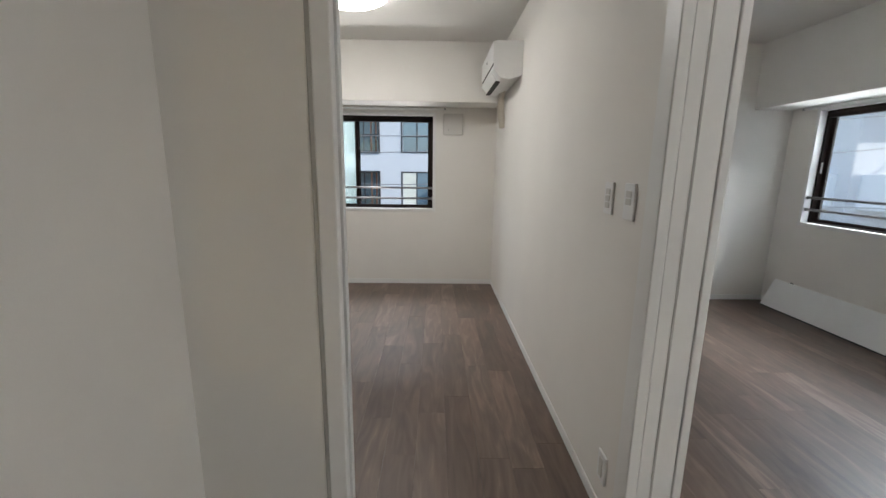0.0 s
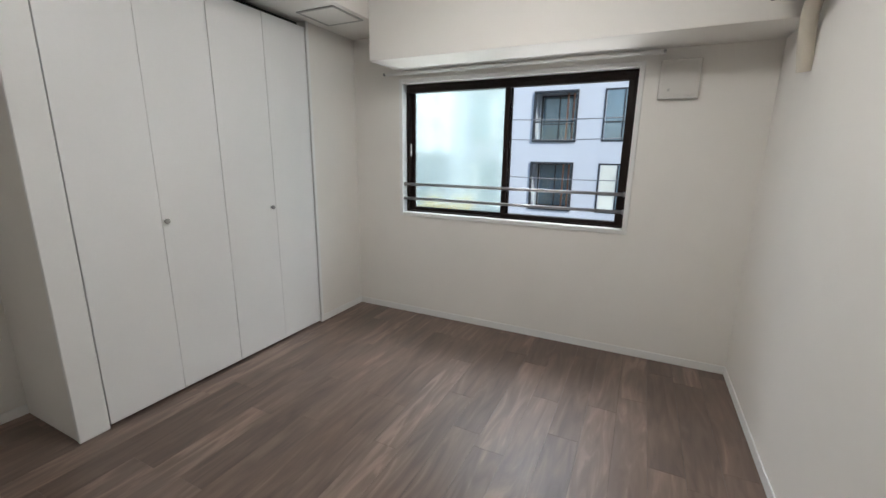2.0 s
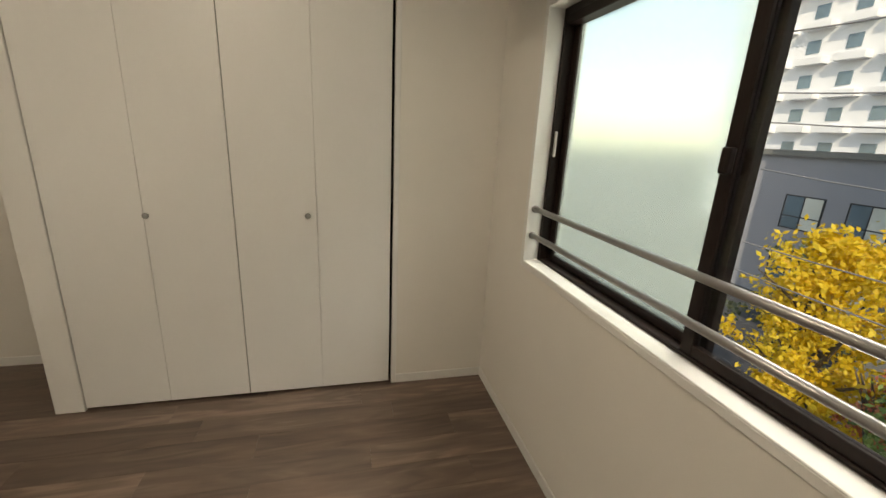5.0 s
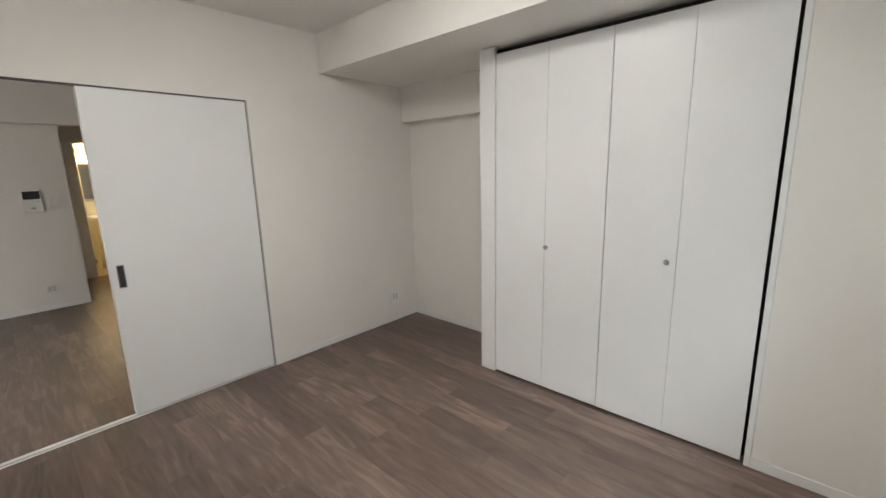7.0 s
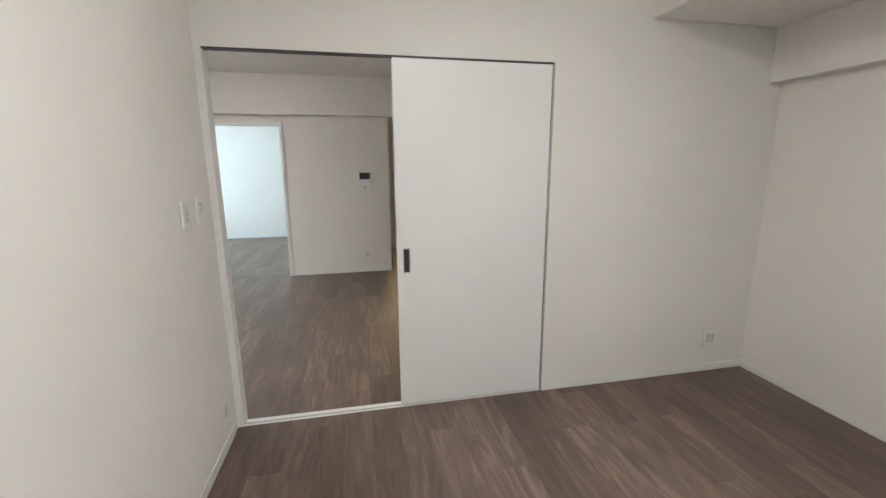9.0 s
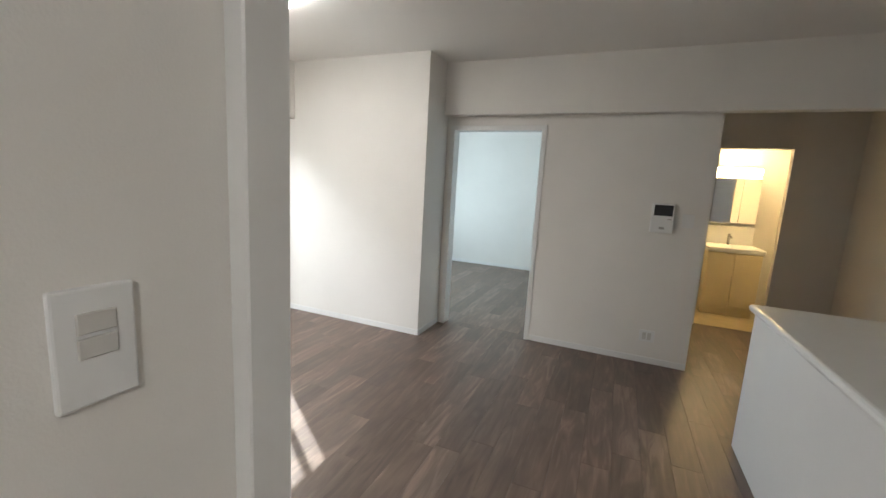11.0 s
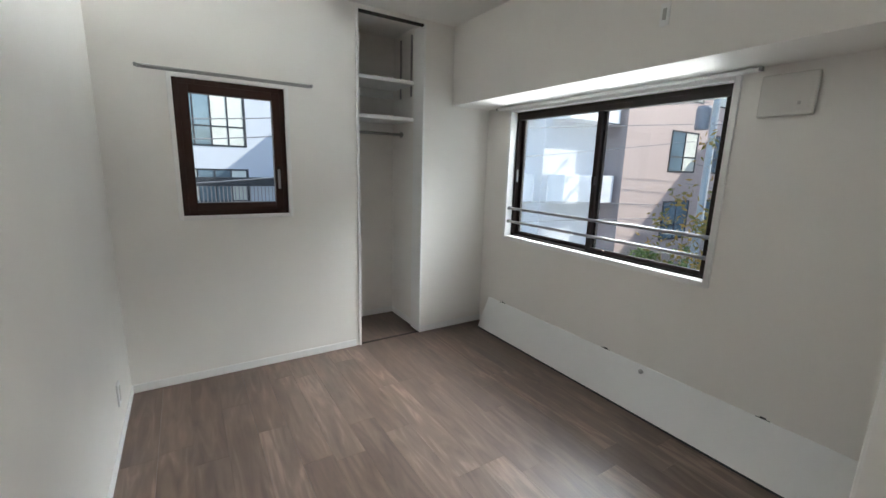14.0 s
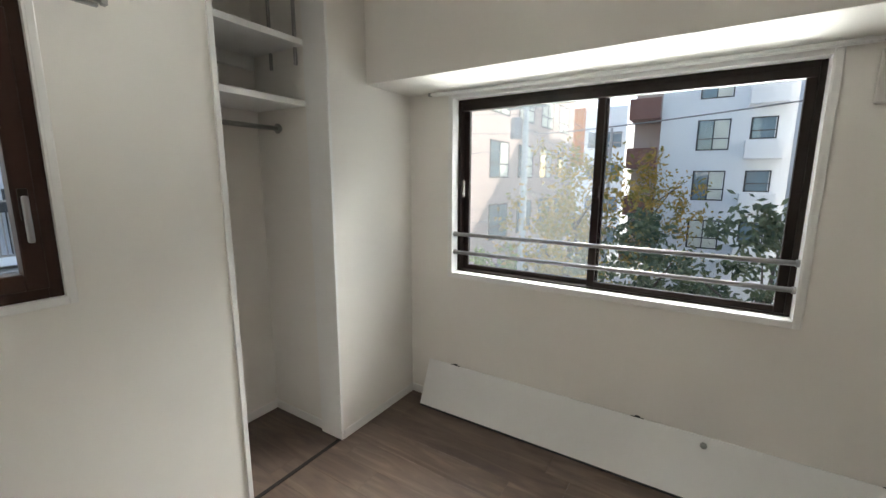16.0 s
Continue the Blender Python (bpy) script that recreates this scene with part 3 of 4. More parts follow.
# Tiny dark marks paint the shade in plug slots; no holes are cut.
HOLES = ((0, 0, 0.028, 0.078, VENT), (-0.006, 0.018, 0.002, 0.008, CAP), (0.006, 0.018, 0.002, 0.008, CAP), (-0.006, -0.018, 0.002, 0.008, CAP), (0.006, -0.018, 0.002, 0.008, CAP))
WIDE = ((-0.018, 0, 0.030, 0.062, VENT), (0.02, 0, 0.030, 0.062, VENT), (-0.022, 0.012, 0.002, 0.008, CAP), (-0.014, 0.012, 0.002, 0.008, CAP), (-0.022, -0.014, 0.002, 0.008, CAP), (-0.014, -0.014, 0.002, 0.008, CAP),
        (0.02, 0.014, 0.012, 0.012, GREY_PLASTIC))
ROCK = ((0, 0.026, 0.036, 0.022, VENT), (0, 0, 0.036, 0.022, VENT), (0, -0.026, 0.036, 0.022, VENT))
plate("light_switch", "white wall switch plate with three rockers", "y", 0.0, 1, 0.336, 1.247, 0.072, 0.12, ROCK)
plate("light_switch", "white wall remote plate beside the switch", "y", 0.0, 1, 0.167, 1.247, 0.075, 0.125, ROCK[:2])
plate("power_outlet", "white double wall outlet", "y", 0.0, 1, 0.171, 0.212, 0.07, 0.12, HOLES)
plate("power_outlet", "white wide wall outlet with aerial socket", "x", DY1, -1, -3.095, 0.25, 0.115, 0.12, WIDE)
plate("power_outlet", "white wide wall outlet below the intercom", "x", YI, -1, -0.825, 0.243, 0.115, 0.10, WIDE)
plate("power_outlet", "white wide wall outlet beside the balcony window", "y", XE, 1, -0.215, 0.252, 0.112, 0.115, WIDE)
plate("power_outlet", "white wall outlet in the second bedroom", "y", 0.14, -1, 2.45, 0.25, 0.07, 0.12, HOLES)
plate("blank_plate", "white blank wall plate beside the intercom", "x", YI, -1, -1.005, 1.245, 0.085, 0.11)
plate("aircon_socket", "white air conditioner socket high on the beam", "y", 2.63, 1, -1.215, 2.205, 0.045, 0.10, ((0, 0, 0.018, 0.05, GREY_PLASTIC),))
plate("aircon_socket", "white air conditioner socket high on the beam", "y", 2.46, 1, 1.155, 2.165, 0.045, 0.10, ((0, 0, 0.018, 0.05, GREY_PLASTIC),))

ic = thing("intercom", "white wall intercom with a dark screen", "intercom")
body = part("body", box_bm((-0.900, -0.735, YI, YI + 0.03, 1.135, 1.375), bevel=0.006), PLASTIC, ic)
part("screen", box_bm((-0.888, -0.752, YI + 0.029, YI + 0.032, 1.275, 1.362), bevel=0.001, segments=1), CAP, body, "dark glossy screen")
part("button", box_bm((-0.84, -0.80, YI + 0.0295, YI + 0.034, 1.165, 1.185), bevel=0.002), GREY_PLASTIC, body)
part("speaker_slot", box_bm((-0.885, -0.855, YI + 0.0295, YI + 0.0315, 1.245, 1.252)), GREY_PLASTIC, body)


def vent(axis, face, out, a0, a1, z0, z1):
    v = thing("air_vent", "square white wall ventilation cover", "vent")
    lo, hi = sorted((face, face - out * 0.018))
    part("backing", box_bm(bar(axis, a0 + 0.012, a1 - 0.012, lo, hi, z0 + 0.012, z1 - 0.012)), GREY_PLASTIC, v)
    lo, hi = sorted((face - out * 0.012, face - out * 0.030))
    part("cover", box_bm(bar(axis, a0, a1, lo, hi, z0, z1), bevel=0.008), VENT, v)
    lo, hi = sorted((face - out * 0.030, face - out * 0.0325))
    part("cover_panel", box_bm(bar(axis, a0 + 0.022, a1 - 0.022, lo, hi, z0 + 0.022, z1 - 0.022), bevel=0.001, segments=1), VENT, v)
    part("tab", box_bm(bar(axis, a0 + 0.05, a0 + 0.062, lo - 0.002, hi + 0.002, z0 + 0.045, z0 + 0.06)), GREY_PLASTIC, v)
    return v


vent("x", YN, 1, -0.588, -0.372, 1.70, 1.925)
vent("y", XE, 1, -0.452, -0.235, 1.705, 1.89)
vent("y", XE, 1, 0.655, 0.868, 1.715, 1.90)

# Ceiling hatch in the soffit.
ha = thing("access_hatch", "white square access hatch in the soffit", "hatch")
part("frame", box_bm((-2.78, -2.765, 2.735, 3.045, 2.252, 2.26), (-2.485, -2.47, 2.735, 3.045, 2.252, 2.26), (-2.765, -2.485, 2.735, 2.75, 2.252, 2.26), (-2.765, -2.485, 3.03, 3.045, 2.252, 2.26)), GREY_PLASTIC, ha)
part("panel", box_bm((-2.763, -2.487, 2.752, 3.028, 2.254, 2.26)), CEILING, ha)


def ceiling_lamp(x, y, r):
    t = thing("ceiling_light", "round white ceiling light switched on", "ceiling light", at=(x, y, 0))
    part("base", lathe(bmesh.new(), [(r * 0.93, H - 0.03), (r * 0.95, H - 0.001)], (0, 0, 0), n=48), PLASTIC, t, smooth=False)
    part("diffuser", lathe(bmesh.new(), [(0.02, H - 0.098), (r * 0.5, H - 0.094), (r * 0.8, H - 0.082), (r * 0.95, H - 0.062), (r, H - 0.044), (r * 0.96, H - 0.031)], (0, 0, 0), n=48), LAMP_GLOW, t, "glowing milky diffuser", True)
    return t


ceiling_lamp(1.68, -1.51, 0.30)
ceiling_lamp(-1.28, 1.85, 0.28)


def air_conditioner(m, flip, label):
    """Split unit: along local x, front towards -y, back at y=0, bottom at z=0."""
    t = thing("air_conditioner", label, "air conditioner")
    L, D, Hh = 0.80, 0.225, 0.285
    prof = [(0, 0.035), (-0.10, 0.0), (-0.165, 0.012), (-0.225, 0.075), (-D, 0.13), (-D + 0.002, Hh - 0.012), (-D + 0.02, Hh), (0, Hh)]
    bm = bmesh.new()
    ends = [[bm.verts.new((x, y, z)) for y, z in prof] for x in (-L / 2, L / 2)]
    n = len(prof)
    for i in range(n):
        bm.faces.new((ends[0][i], ends[0][(i + 1) % n], ends[1][(i + 1) % n], ends[1][i]))
    for e in ends:
        bm.faces.new(e)
    bmesh.ops.recalc_face_normals(bm, faces=bm.faces[:])
    bmesh.ops.bevel(bm, geom=[e for e in bm.edges if e.calc_length() < 0.3], offset=0.006, segments=2, affect="EDGES")
    body = part("body", bm, PLASTIC, t)
    part("front_panel", box_bm((-L / 2 + 0.004, L / 2 - 0.004, -D - 0.008, -D + 0.004, 0.120, Hh - 0.006), bevel=0.004), PLASTIC, t)
    # Black strip on the body paints the intake gap's shade.
    part("intake_shade", box_bm((-L / 2 + 0.02, L / 2 - 0.02, -D - 0.004, -D + 0.01, 0.108, 0.119)), BLACK, t)
    fl = box_bm((-L / 2 + 0.02, L / 2 - 0.13, -0.004, 0.004, 0.0, 0.085), bevel=0.002, segments=1)
    bmesh.ops.transform(fl, matrix=pose(0, -0.180, 0.016, 38, 0, 0), verts=fl.verts[:])
    part("flap", fl, PLASTIC, t)
    # Shade of the outlet, laid on as another black strip.
    part("outlet_shade", box_bm((-L / 2 + 0.03, L / 2 - 0.14, -0.190, -0.150, 0.006, 0.014)), BLACK, t)
    part("badge", box_bm((-0.014, 0.014, -D - 0.0095, -D - 0.0075, 0.195, 0.222)), CAP, t, "small dark square badge")
    t.matrix_world = m
    return t


ac_living = air_conditioner(pose(2.63, -0.60, 2.165, 0, 0, -90), 1, "white split air conditioner on the living room beam")
air_conditioner(pose(0.0, 2.55, 2.03, 0, 0, -90), 1, "white split air conditioner high on the bedroom wall")
cd = bpy.data.curves.new("power_cord", "CURVE")
cd.dimensions, cd.bevel_depth, cd.bevel_resolution = "3D", 0.004, 2
sp = cd.splines.new("BEZIER")
sp.bezier_points.add(2)
for k, c in zip(sp.bezier_points, ((2.60, -0.98, 2.19), (2.622, -1.06, 2.135), (2.624, -1.20, 2.14))):
    k.co = c
    k.handle_left_type = k.handle_right_type = "AUTO"
cd.materials.append(PLASTIC)
cord = new("power_cord", cd)
cord.parent = ac_living
cord.matrix_parent_inverse = ac_living.matrix_world.inverted()
tagged(cord, "thin white cord to the socket")
pc = bpy.data.curves.new("pipe_cover", "CURVE")
pc.dimensions, pc.bevel_depth, pc.bevel_resolution = "3D", 0.032, 4
sp = pc.splines.new("BEZIER")
sp.bezier_points.add(2)
for k, c in zip(sp.bezier_points, ((-0.05, 2.80, 2.08), (-0.045, 2.91, 1.94), (-0.015, 2.95, 1.74))):
    k.co = c
    k.handle_left_type = k.handle_right_type = "AUTO"
pc.use_fill_caps = True
pc.materials.append(BEIGE_TAPE)
tagged(new("aircon_pipe", pc), "beige wrapped air conditioner pipe entering the wall", "pipe")

# ---- second bedroom's open closet ----
for z in (2.105, 1.815):
    s = thing("closet_shelf", "white shelf board in the open closet", "shelf", "closet shelves")
    part("board", box_bm((1.402, 2.203, 3.11, 3.52, z, z + 0.02), bevel=0.002, segments=1), DOOR_WHITE, s)
    part("lip", box_bm((1.402, 2.203, 3.095, 3.11, z - 0.006, z + 0.024), bevel=0.002, segments=1), DOOR_WHITE, s)
    part("cleat", box_bm((1.42, 2.19, 3.50, 3.529, z - 0.07, z), bevel=0.002, segments=1), TRIM, s)
for y in (3.16, 3.36):
    part("support_rail", box_bm((2.194, 2.205, y, y + 0.016, 2.02, 2.50)), GREY_RAIL, thing("shelf_support", "grey slotted shelf support strip", "bracket", "shelf supports"))
hr = thing("hanger_rod", "steel clothes rod below the closet shelf", "rod")
part("rod", rod(bmesh.new(), (1.40, 3.33, 1.715), (2.205, 3.33, 1.715), 0.0125), STEEL, hr, smooth=True)
part("socket", lathe(bmesh.new(), [(0.026, 0), (0.026, 0.008), (0.016, 0.014), (0.016, 0.02)], (2.183, 3.33, 1.715), "x"), STEEL, hr, smooth=True)
cf = thing("door_frame_5", "slim white frame with dark door track at the closet", "door frame", kind="structure")
part("side_trim", box_bm((1.624, 1.646, YN2 - 0.010, YN2 + 0.16, 0.0, 2.52), bevel=0.002, segments=1), TRIM, cf)
part("side_trim", box_bm((2.182, 2.200, YN2 - 0.004, YN2 + 0.16, 0.0, 2.52), bevel=0.002, segments=1), TRIM, cf)
part("floor_track", box_bm((1.646, 2.182, YN2 + 0.004, YN2 + 0.024, 0.0, 0.004)), BLACK, cf, "dark floor track")
part("head_track", box_bm((1.646, 2.182, YN2 + 0.004, YN2 + 0.034, 2.505, 2.52)), BLACK, cf, "dark head track")

# Removed closet door leaf leaning on the wall under the window.
ld = thing("leaning_door_panel", "long white closet door leaf leaning against the wall", "door panel")
tilt = math.degrees(math.atan2(0.112, 0.262))
pm = pose(2.718, 0, 0.013, 0, tilt, 0)
bm = box_bm((0.0, 0.022, 0.205, 2.775, 0.0, 0.288), bevel=0.0015, segments=1)
bmesh.ops.transform(bm, matrix=pm, verts=bm.verts[:])
lp = part("panel", bm, DOOR_WHITE, ld)
bm = lathe(bmesh.new(), [(0.007, 0.0), (0.007, -0.012), (0.013, -0.016), (0.0145, -0.022), (0.012, -0.027), (0.004, -0.029)], (0.0, 1.237, 0.25), "x")
bmesh.ops.transform(bm, matrix=pm, verts=bm.verts[:])
part("knob", bm, STEEL, lp, "small round steel knob", True)
for y in (2.58, 1.52, 0.62):
    bm = box_bm((-0.001, 0.012, y - 0.03, y + 0.03, 0.2875, 0.2905), (0.002, 0.010, y - 0.012, y + 0.012, 0.29, 0.297))
    bmesh.ops.transform(bm, matrix=pm, verts=bm.verts[:])
    part("hinge", bm, CAP, lp, "dark cup hinge on the edge")
# Dark strip below the leaf paints its shadow line on the floor.
bm = box_bm((0.001, 0.021, 0.207, 2.773, -0.011, 0.0005))
bmesh.ops.transform(bm, matrix=pm, verts=bm.verts[:])
part("painted_shadow", bm, CAP, lp)

# ---- kitchen end and washroom ----
kc = thing("kitchen_counter", "white kitchen counter end with rounded worktop", "counter")
part("worktop", box_bm((-1.95, -1.22, -2.36, -0.76, 0.82, 0.86), bevel=0.018, segments=3), PLASTIC, kc)
part("body", box_bm((-1.93, -1.25, -2.33, -0.78, 0.0, 0.82), bevel=0.003, segments=1), DOOR_WHITE, kc)
vn = thing("vanity_unit", "cream washbasin cabinet with mirror and lamp", "vanity")
part("body", box_bm((-2.12, -1.56, -6.0, -5.50, 0.10, 0.80), bevel=0.003, segments=1), VANITY, vn)
part("toe_kick", box_bm((-2.11, -1.57, -6.0, -5.56, 0.004, 0.10)), VANITY, vn)
for x0, x1 in ((-2.115, -1.845), (-1.838, -1.565)):
    part("door", box_bm((x0, x1, -5.50, -5.482, 0.13, 0.785), bevel=0.003, segments=1), VANITY, vn)
bs = part("basin", box_bm((-2.14, -1.54, -6.0, -5.47, 0.80, 0.86), bevel=0.015, segments=3), PLASTIC, vn, "white moulded basin top")
part("backsplash", box_bm((-2.12, -1.56, -6.19, -6.0, 0.10, 1.10), bevel=0.004), PLASTIC, vn)
tp = part("tap", rod(bmesh.new(), (-1.84, -5.93, 0.86), (-1.84, -5.93, 1.0), 0.016), STEEL, vn, "chrome tap", True)
part("spout", rod(bmesh.new(), (-1.84, -5.93, 0.985), (-1.84, -5.80, 0.96), 0.011), STEEL, tp, smooth=True)
for x0, x1 in ((-2.12, -1.93), (-1.925, -1.56)):
    part("mirror", box_bm((x0, x1, -6.1, -6.02, 1.14, 1.72), bevel=0.002, segments=1), MIRROR, vn, "mirror door")
part("lamp", box_bm((-2.10, -1.58, -6.1, -5.96, 1.76, 1.84), bevel=0.02, segments=3), VANITY_GLOW, vn, "warm glowing lamp bar")
part("cabinet_back", box_bm((-2.12, -1.56, -6.199, -6.1, 1.12, 1.86)), PLASTIC, vn)

# Unseen window for the far room's daylight; frosted pane added to stop sun.
w5 = thing("window_5", "unseen window of the far room, frosted to block sun", "window", kind="structure")
part("window_frame", ring("y", -6.1, -4.3, XE + 0.03, XE + 0.11, 0.4, 2.2, 0.05), SASH, w5)
part("pane", box_bm((XE + 0.06, XE + 0.066, -6.06, -4.34, 0.44, 2.16)), FROST, w5)

# ---- balcony ----
solid("balcony_floor", box_bm((XE + 0.15, 4.10, -3.75, 0.12, -0.25, -0.06)), BALCONY_FLOOR, "dark grey balcony floor sheet", "balcony floor")
pr = thing("balcony_parapet", "grey-white painted parapet with dark metal cap", "parapet")
part("wall", box_bm((3.93, 4.10, -3.75, 0.12, -0.06, 1.02)), CONCRETE, pr)
part("cap", box_bm((3.90, 4.13, -3.77, 0.14, 1.02, 1.09), bevel=0.006), CAP, pr, "dark metal cap")
part("end_wall", box_bm((XE + 0.15, 4.10, -3.90, -3.75, -0.25, 2.85)), CONCRETE, pr)
solid("balcony_slab", box_bm((XE + 0.15, 4.10, -3.90, 0.14, 2.85, 3.0)), CONCRETE, "pale concrete slab of the balcony above", "slab")

# ---- outside ----
GROUND = -6.6
ASPHALT = surface("asphalt", (0.055, 0.055, 0.058), 0.85, vary=0.2, scale=0.4, grain=8, bump=0.2)
PAVING = surface("pale_paving", (0.44, 0.43, 0.41), 0.85, vary=0.15, scale=0.8, grain=10, bump=0.2)
WHITE_TILE = surface("white_facade", (0.80, 0.81, 0.83), 0.6, vary=0.04, scale=0.3, grain=5, bump=0.05)
PALE_TILE = surface("pale_grey_facade", (0.52, 0.545, 0.59), 0.6, vary=0.05, scale=0.3, grain=5, bump=0.05)
GREY_TILE = surface("grey_facade", (0.30, 0.30, 0.33), 0.6, vary=0.08, scale=0.4, grain=6, bump=0.05)
PINK_TILE = surface("pinkish_facade", (0.50, 0.40, 0.37), 0.65, vary=0.08, scale=0.3, grain=6, bump=0.05)
RUST_TILE = surface("red_brown_facade", (0.22, 0.10, 0.08), 0.65, vary=0.12, scale=0.4, grain=8, bump=0.05)
DARK_BASE = surface("dark_stone_base", (0.19, 0.185, 0.17), 0.6, vary=0.2, scale=0.5, grain=6, bump=0.1)
FAR_GLASS = surface("far_window_glass", (0.14, 0.20, 0.24), 0.06, 0.0, vary=0.35, scale=0.5, grain=3, bump=0.0, spec=0.8)
CURTAIN = surface("pale_curtain", (0.66, 0.67, 0.60), 0.8, vary=0.15, scale=1.5, grain=20, bump=0.0)
COPPER = surface("copper_frame", (0.28, 0.13, 0.08), 0.5, vary=0.1)
BLUE_SIGN = surface("blue_panel", (0.03, 0.16, 0.50), 0.5, vary=0.05)
ORANGE = surface("orange_panel", (0.55, 0.17, 0.05), 0.6, vary=0.1)
BARK = surface("bark", (0.10, 0.075, 0.055), 0.9, vary=0.3, scale=8, grain=60, bump=0.5)
CABLE = surface("grey_cable", (0.20, 0.20, 0.21), 0.6, vary=0.1)


def leaf_material(name, a, b_):
    m, n, l, b = material(name)
    g, r = n.new("ShaderNodeNewGeometry"), n.new("ShaderNodeValToRGB")
    r.color_ramp.elements[0].color, r.color_ramp.elements[1].color = (*a, 1), (*b_, 1)
    l.new(g.outputs["Random Per Island"], r.inputs["Fac"])
    l.new(r.outputs["Color"], b.inputs["Base Color"])
    b.inputs["Roughness"].default_value = 0.6
    tr, mx = n.new("ShaderNodeBsdfTranslucent"), n.new("ShaderNodeMixShader")
    l.new(r.outputs["Color"], tr.inputs["Color"])
    mx.inputs["Fac"].default_value = 0.45
    l.new(b.outputs["BSDF"], mx.inputs[1])
    l.new(tr.outputs["BSDF"], mx.inputs[2])
    l.new(mx.outputs["Shader"], n["Material Output"].inputs["Surface"])
    return m


YELLOW = leaf_material("ginkgo_leaves", (0.66, 0.42, 0.02), (0.85, 0.66, 0.06))
GREEN = leaf_material("green_leaves", (0.09, 0.17, 0.04), (0.32, 0.42, 0.13))
DULL = leaf_material("dull_green_leaves", (0.05, 0.08, 0.045), (0.20, 0.22, 0.12))
AUTUMN = leaf_material("autumn_leaves", (0.20, 0.20, 0.05), (0.58, 0.34, 0.08))
RED = leaf_material("red_leaves", (0.42, 0.08, 0.05), (0.70, 0.30, 0.16))

solid("ground", box_bm((-400, 400, -400, 400, GROUND - 0.5, GROUND)), ASPHALT, "grey asphalt street and ground", "ground")
solid("pavement", box_bm((-60, 60, 12.2, 15.5, GROUND, GROUND + 0.14)), PAVING, "pale paved footway along the street", "pavement")
solid("pavement", box_bm((5.5, 8.5, -40, 4.2, GROUND, GROUND + 0.14)), PAVING, "pale paved footway along the street", "pavement")
solid("pavement", box_bm((9, 60, 5.2, 9.4, GROUND, GROUND + 0.14)), PAVING, "pale paved footway along the side street", "pavement")


def facade_window(b, axis, face, out, a0, a1, z0, z1, recess=0.25, frame=CAP, lights=2, curtain=0.4, surround=None, rail=False):
    """A recessed window: frame, panes with sill; a curtain behind part of it."""
    w = part("window", ring(axis, a0, a1, *sorted((face + out * 0.02, face - out * 0.08)), z0, z1, 0.07, 0), frame, b)
    step = (a1 - a0 - 0.14) / lights
    for i in range(lights):
        p0 = a0 + 0.07 + i * step
        pa = part("pane", box_bm(bar(axis, p0 + 0.03, p0 + step - 0.03, *sorted((face + out * 0.012, face + out * 0.004)), z0 + 0.07, z1 - 0.07)), CURTAIN if (i * 7 + int(z0 * 10)) % 10 < curtain * 10 else FAR_GLASS, w)
        part("mullion", box_bm(bar(axis, p0 + step - 0.03, p0 + step + 0.03, *sorted((face + out * 0.03, face - out * 0.04)), z0 + 0.07, z1 - 0.07)), frame, w)
    part("transom", box_bm(bar(axis, a0 + 0.07, a1 - 0.07, *sorted((face + out * 0.025, face - out * 0.03)), z0 + (z1 - z0) * 0.36, z0 + (z1 - z0) * 0.36 + 0.06)), frame, w)
    if surround:
        part("surround", ring(axis, a0 - 0.10, a1 + 0.10, *sorted((face + out * 0.02, face + out * 0.16)), z0 - 0.06, z1 + 0.12, 0.10, 0), surround, w)
    if rail:
        part("balustrade", box_bm(bar(axis, a0, a1, *sorted((face + out * 0.10, face + out * 0.12)), z0, z0 + 0.85)), FAR_GLASS, w, "glass balustrade")
    return w


# White apartment block across the street to the north, its front at y = 19.
nb = thing("apartment_block", "white apartment block with dark framed windows", "building", kind="structure")
LOG = (-5.2, -3.38)        # the column of recessed loggias
bands = [-1.25] + [z for k in range(5) for z in (1.11 + 2.95 * k - 2.07, 1.11 + 2.95 * k)] + [13.5]
part("wall", box_bm((-9.2, LOG[0], 19.0, 20.0, -1.25, 13.5), (LOG[1], 15, 19.0, 20.0, -1.25, 13.5), (-9.2, 15, 20.0, 30, -1.25, 13.5),
     *[(LOG[0], LOG[1], 19.0, 20.0, a, b) for a, b in zip(bands[0::2], bands[1::2]) if b > a]), PALE_TILE, nb)
part("base", box_bm((-9.4, 15, 19.3, 30, GROUND, -1.25)), DARK_BASE, nb, "dark ground storey")
part("canopy", box_bm((-9.8, 15, 17.6, 19.3, -1.45, -1.25)), GREY_TILE, nb, "grey entrance canopy")
for i in range(3):
    part("canopy_rib", box_bm((-9.8, 15, 17.7 + 0.42 * i, 17.78 + 0.42 * i, -1.25, -1.19)), DARK_BASE, nb)
part("bay", box_bm((-8.3, -6.5, 18.9, 19.0, -1.2, 13.0)), GREY_TILE, nb, "grey wall bay")
part("roof", box_bm((-9.3, 15.1, 18.9, 30, 13.5, 13.8)), GREY_TILE, nb)
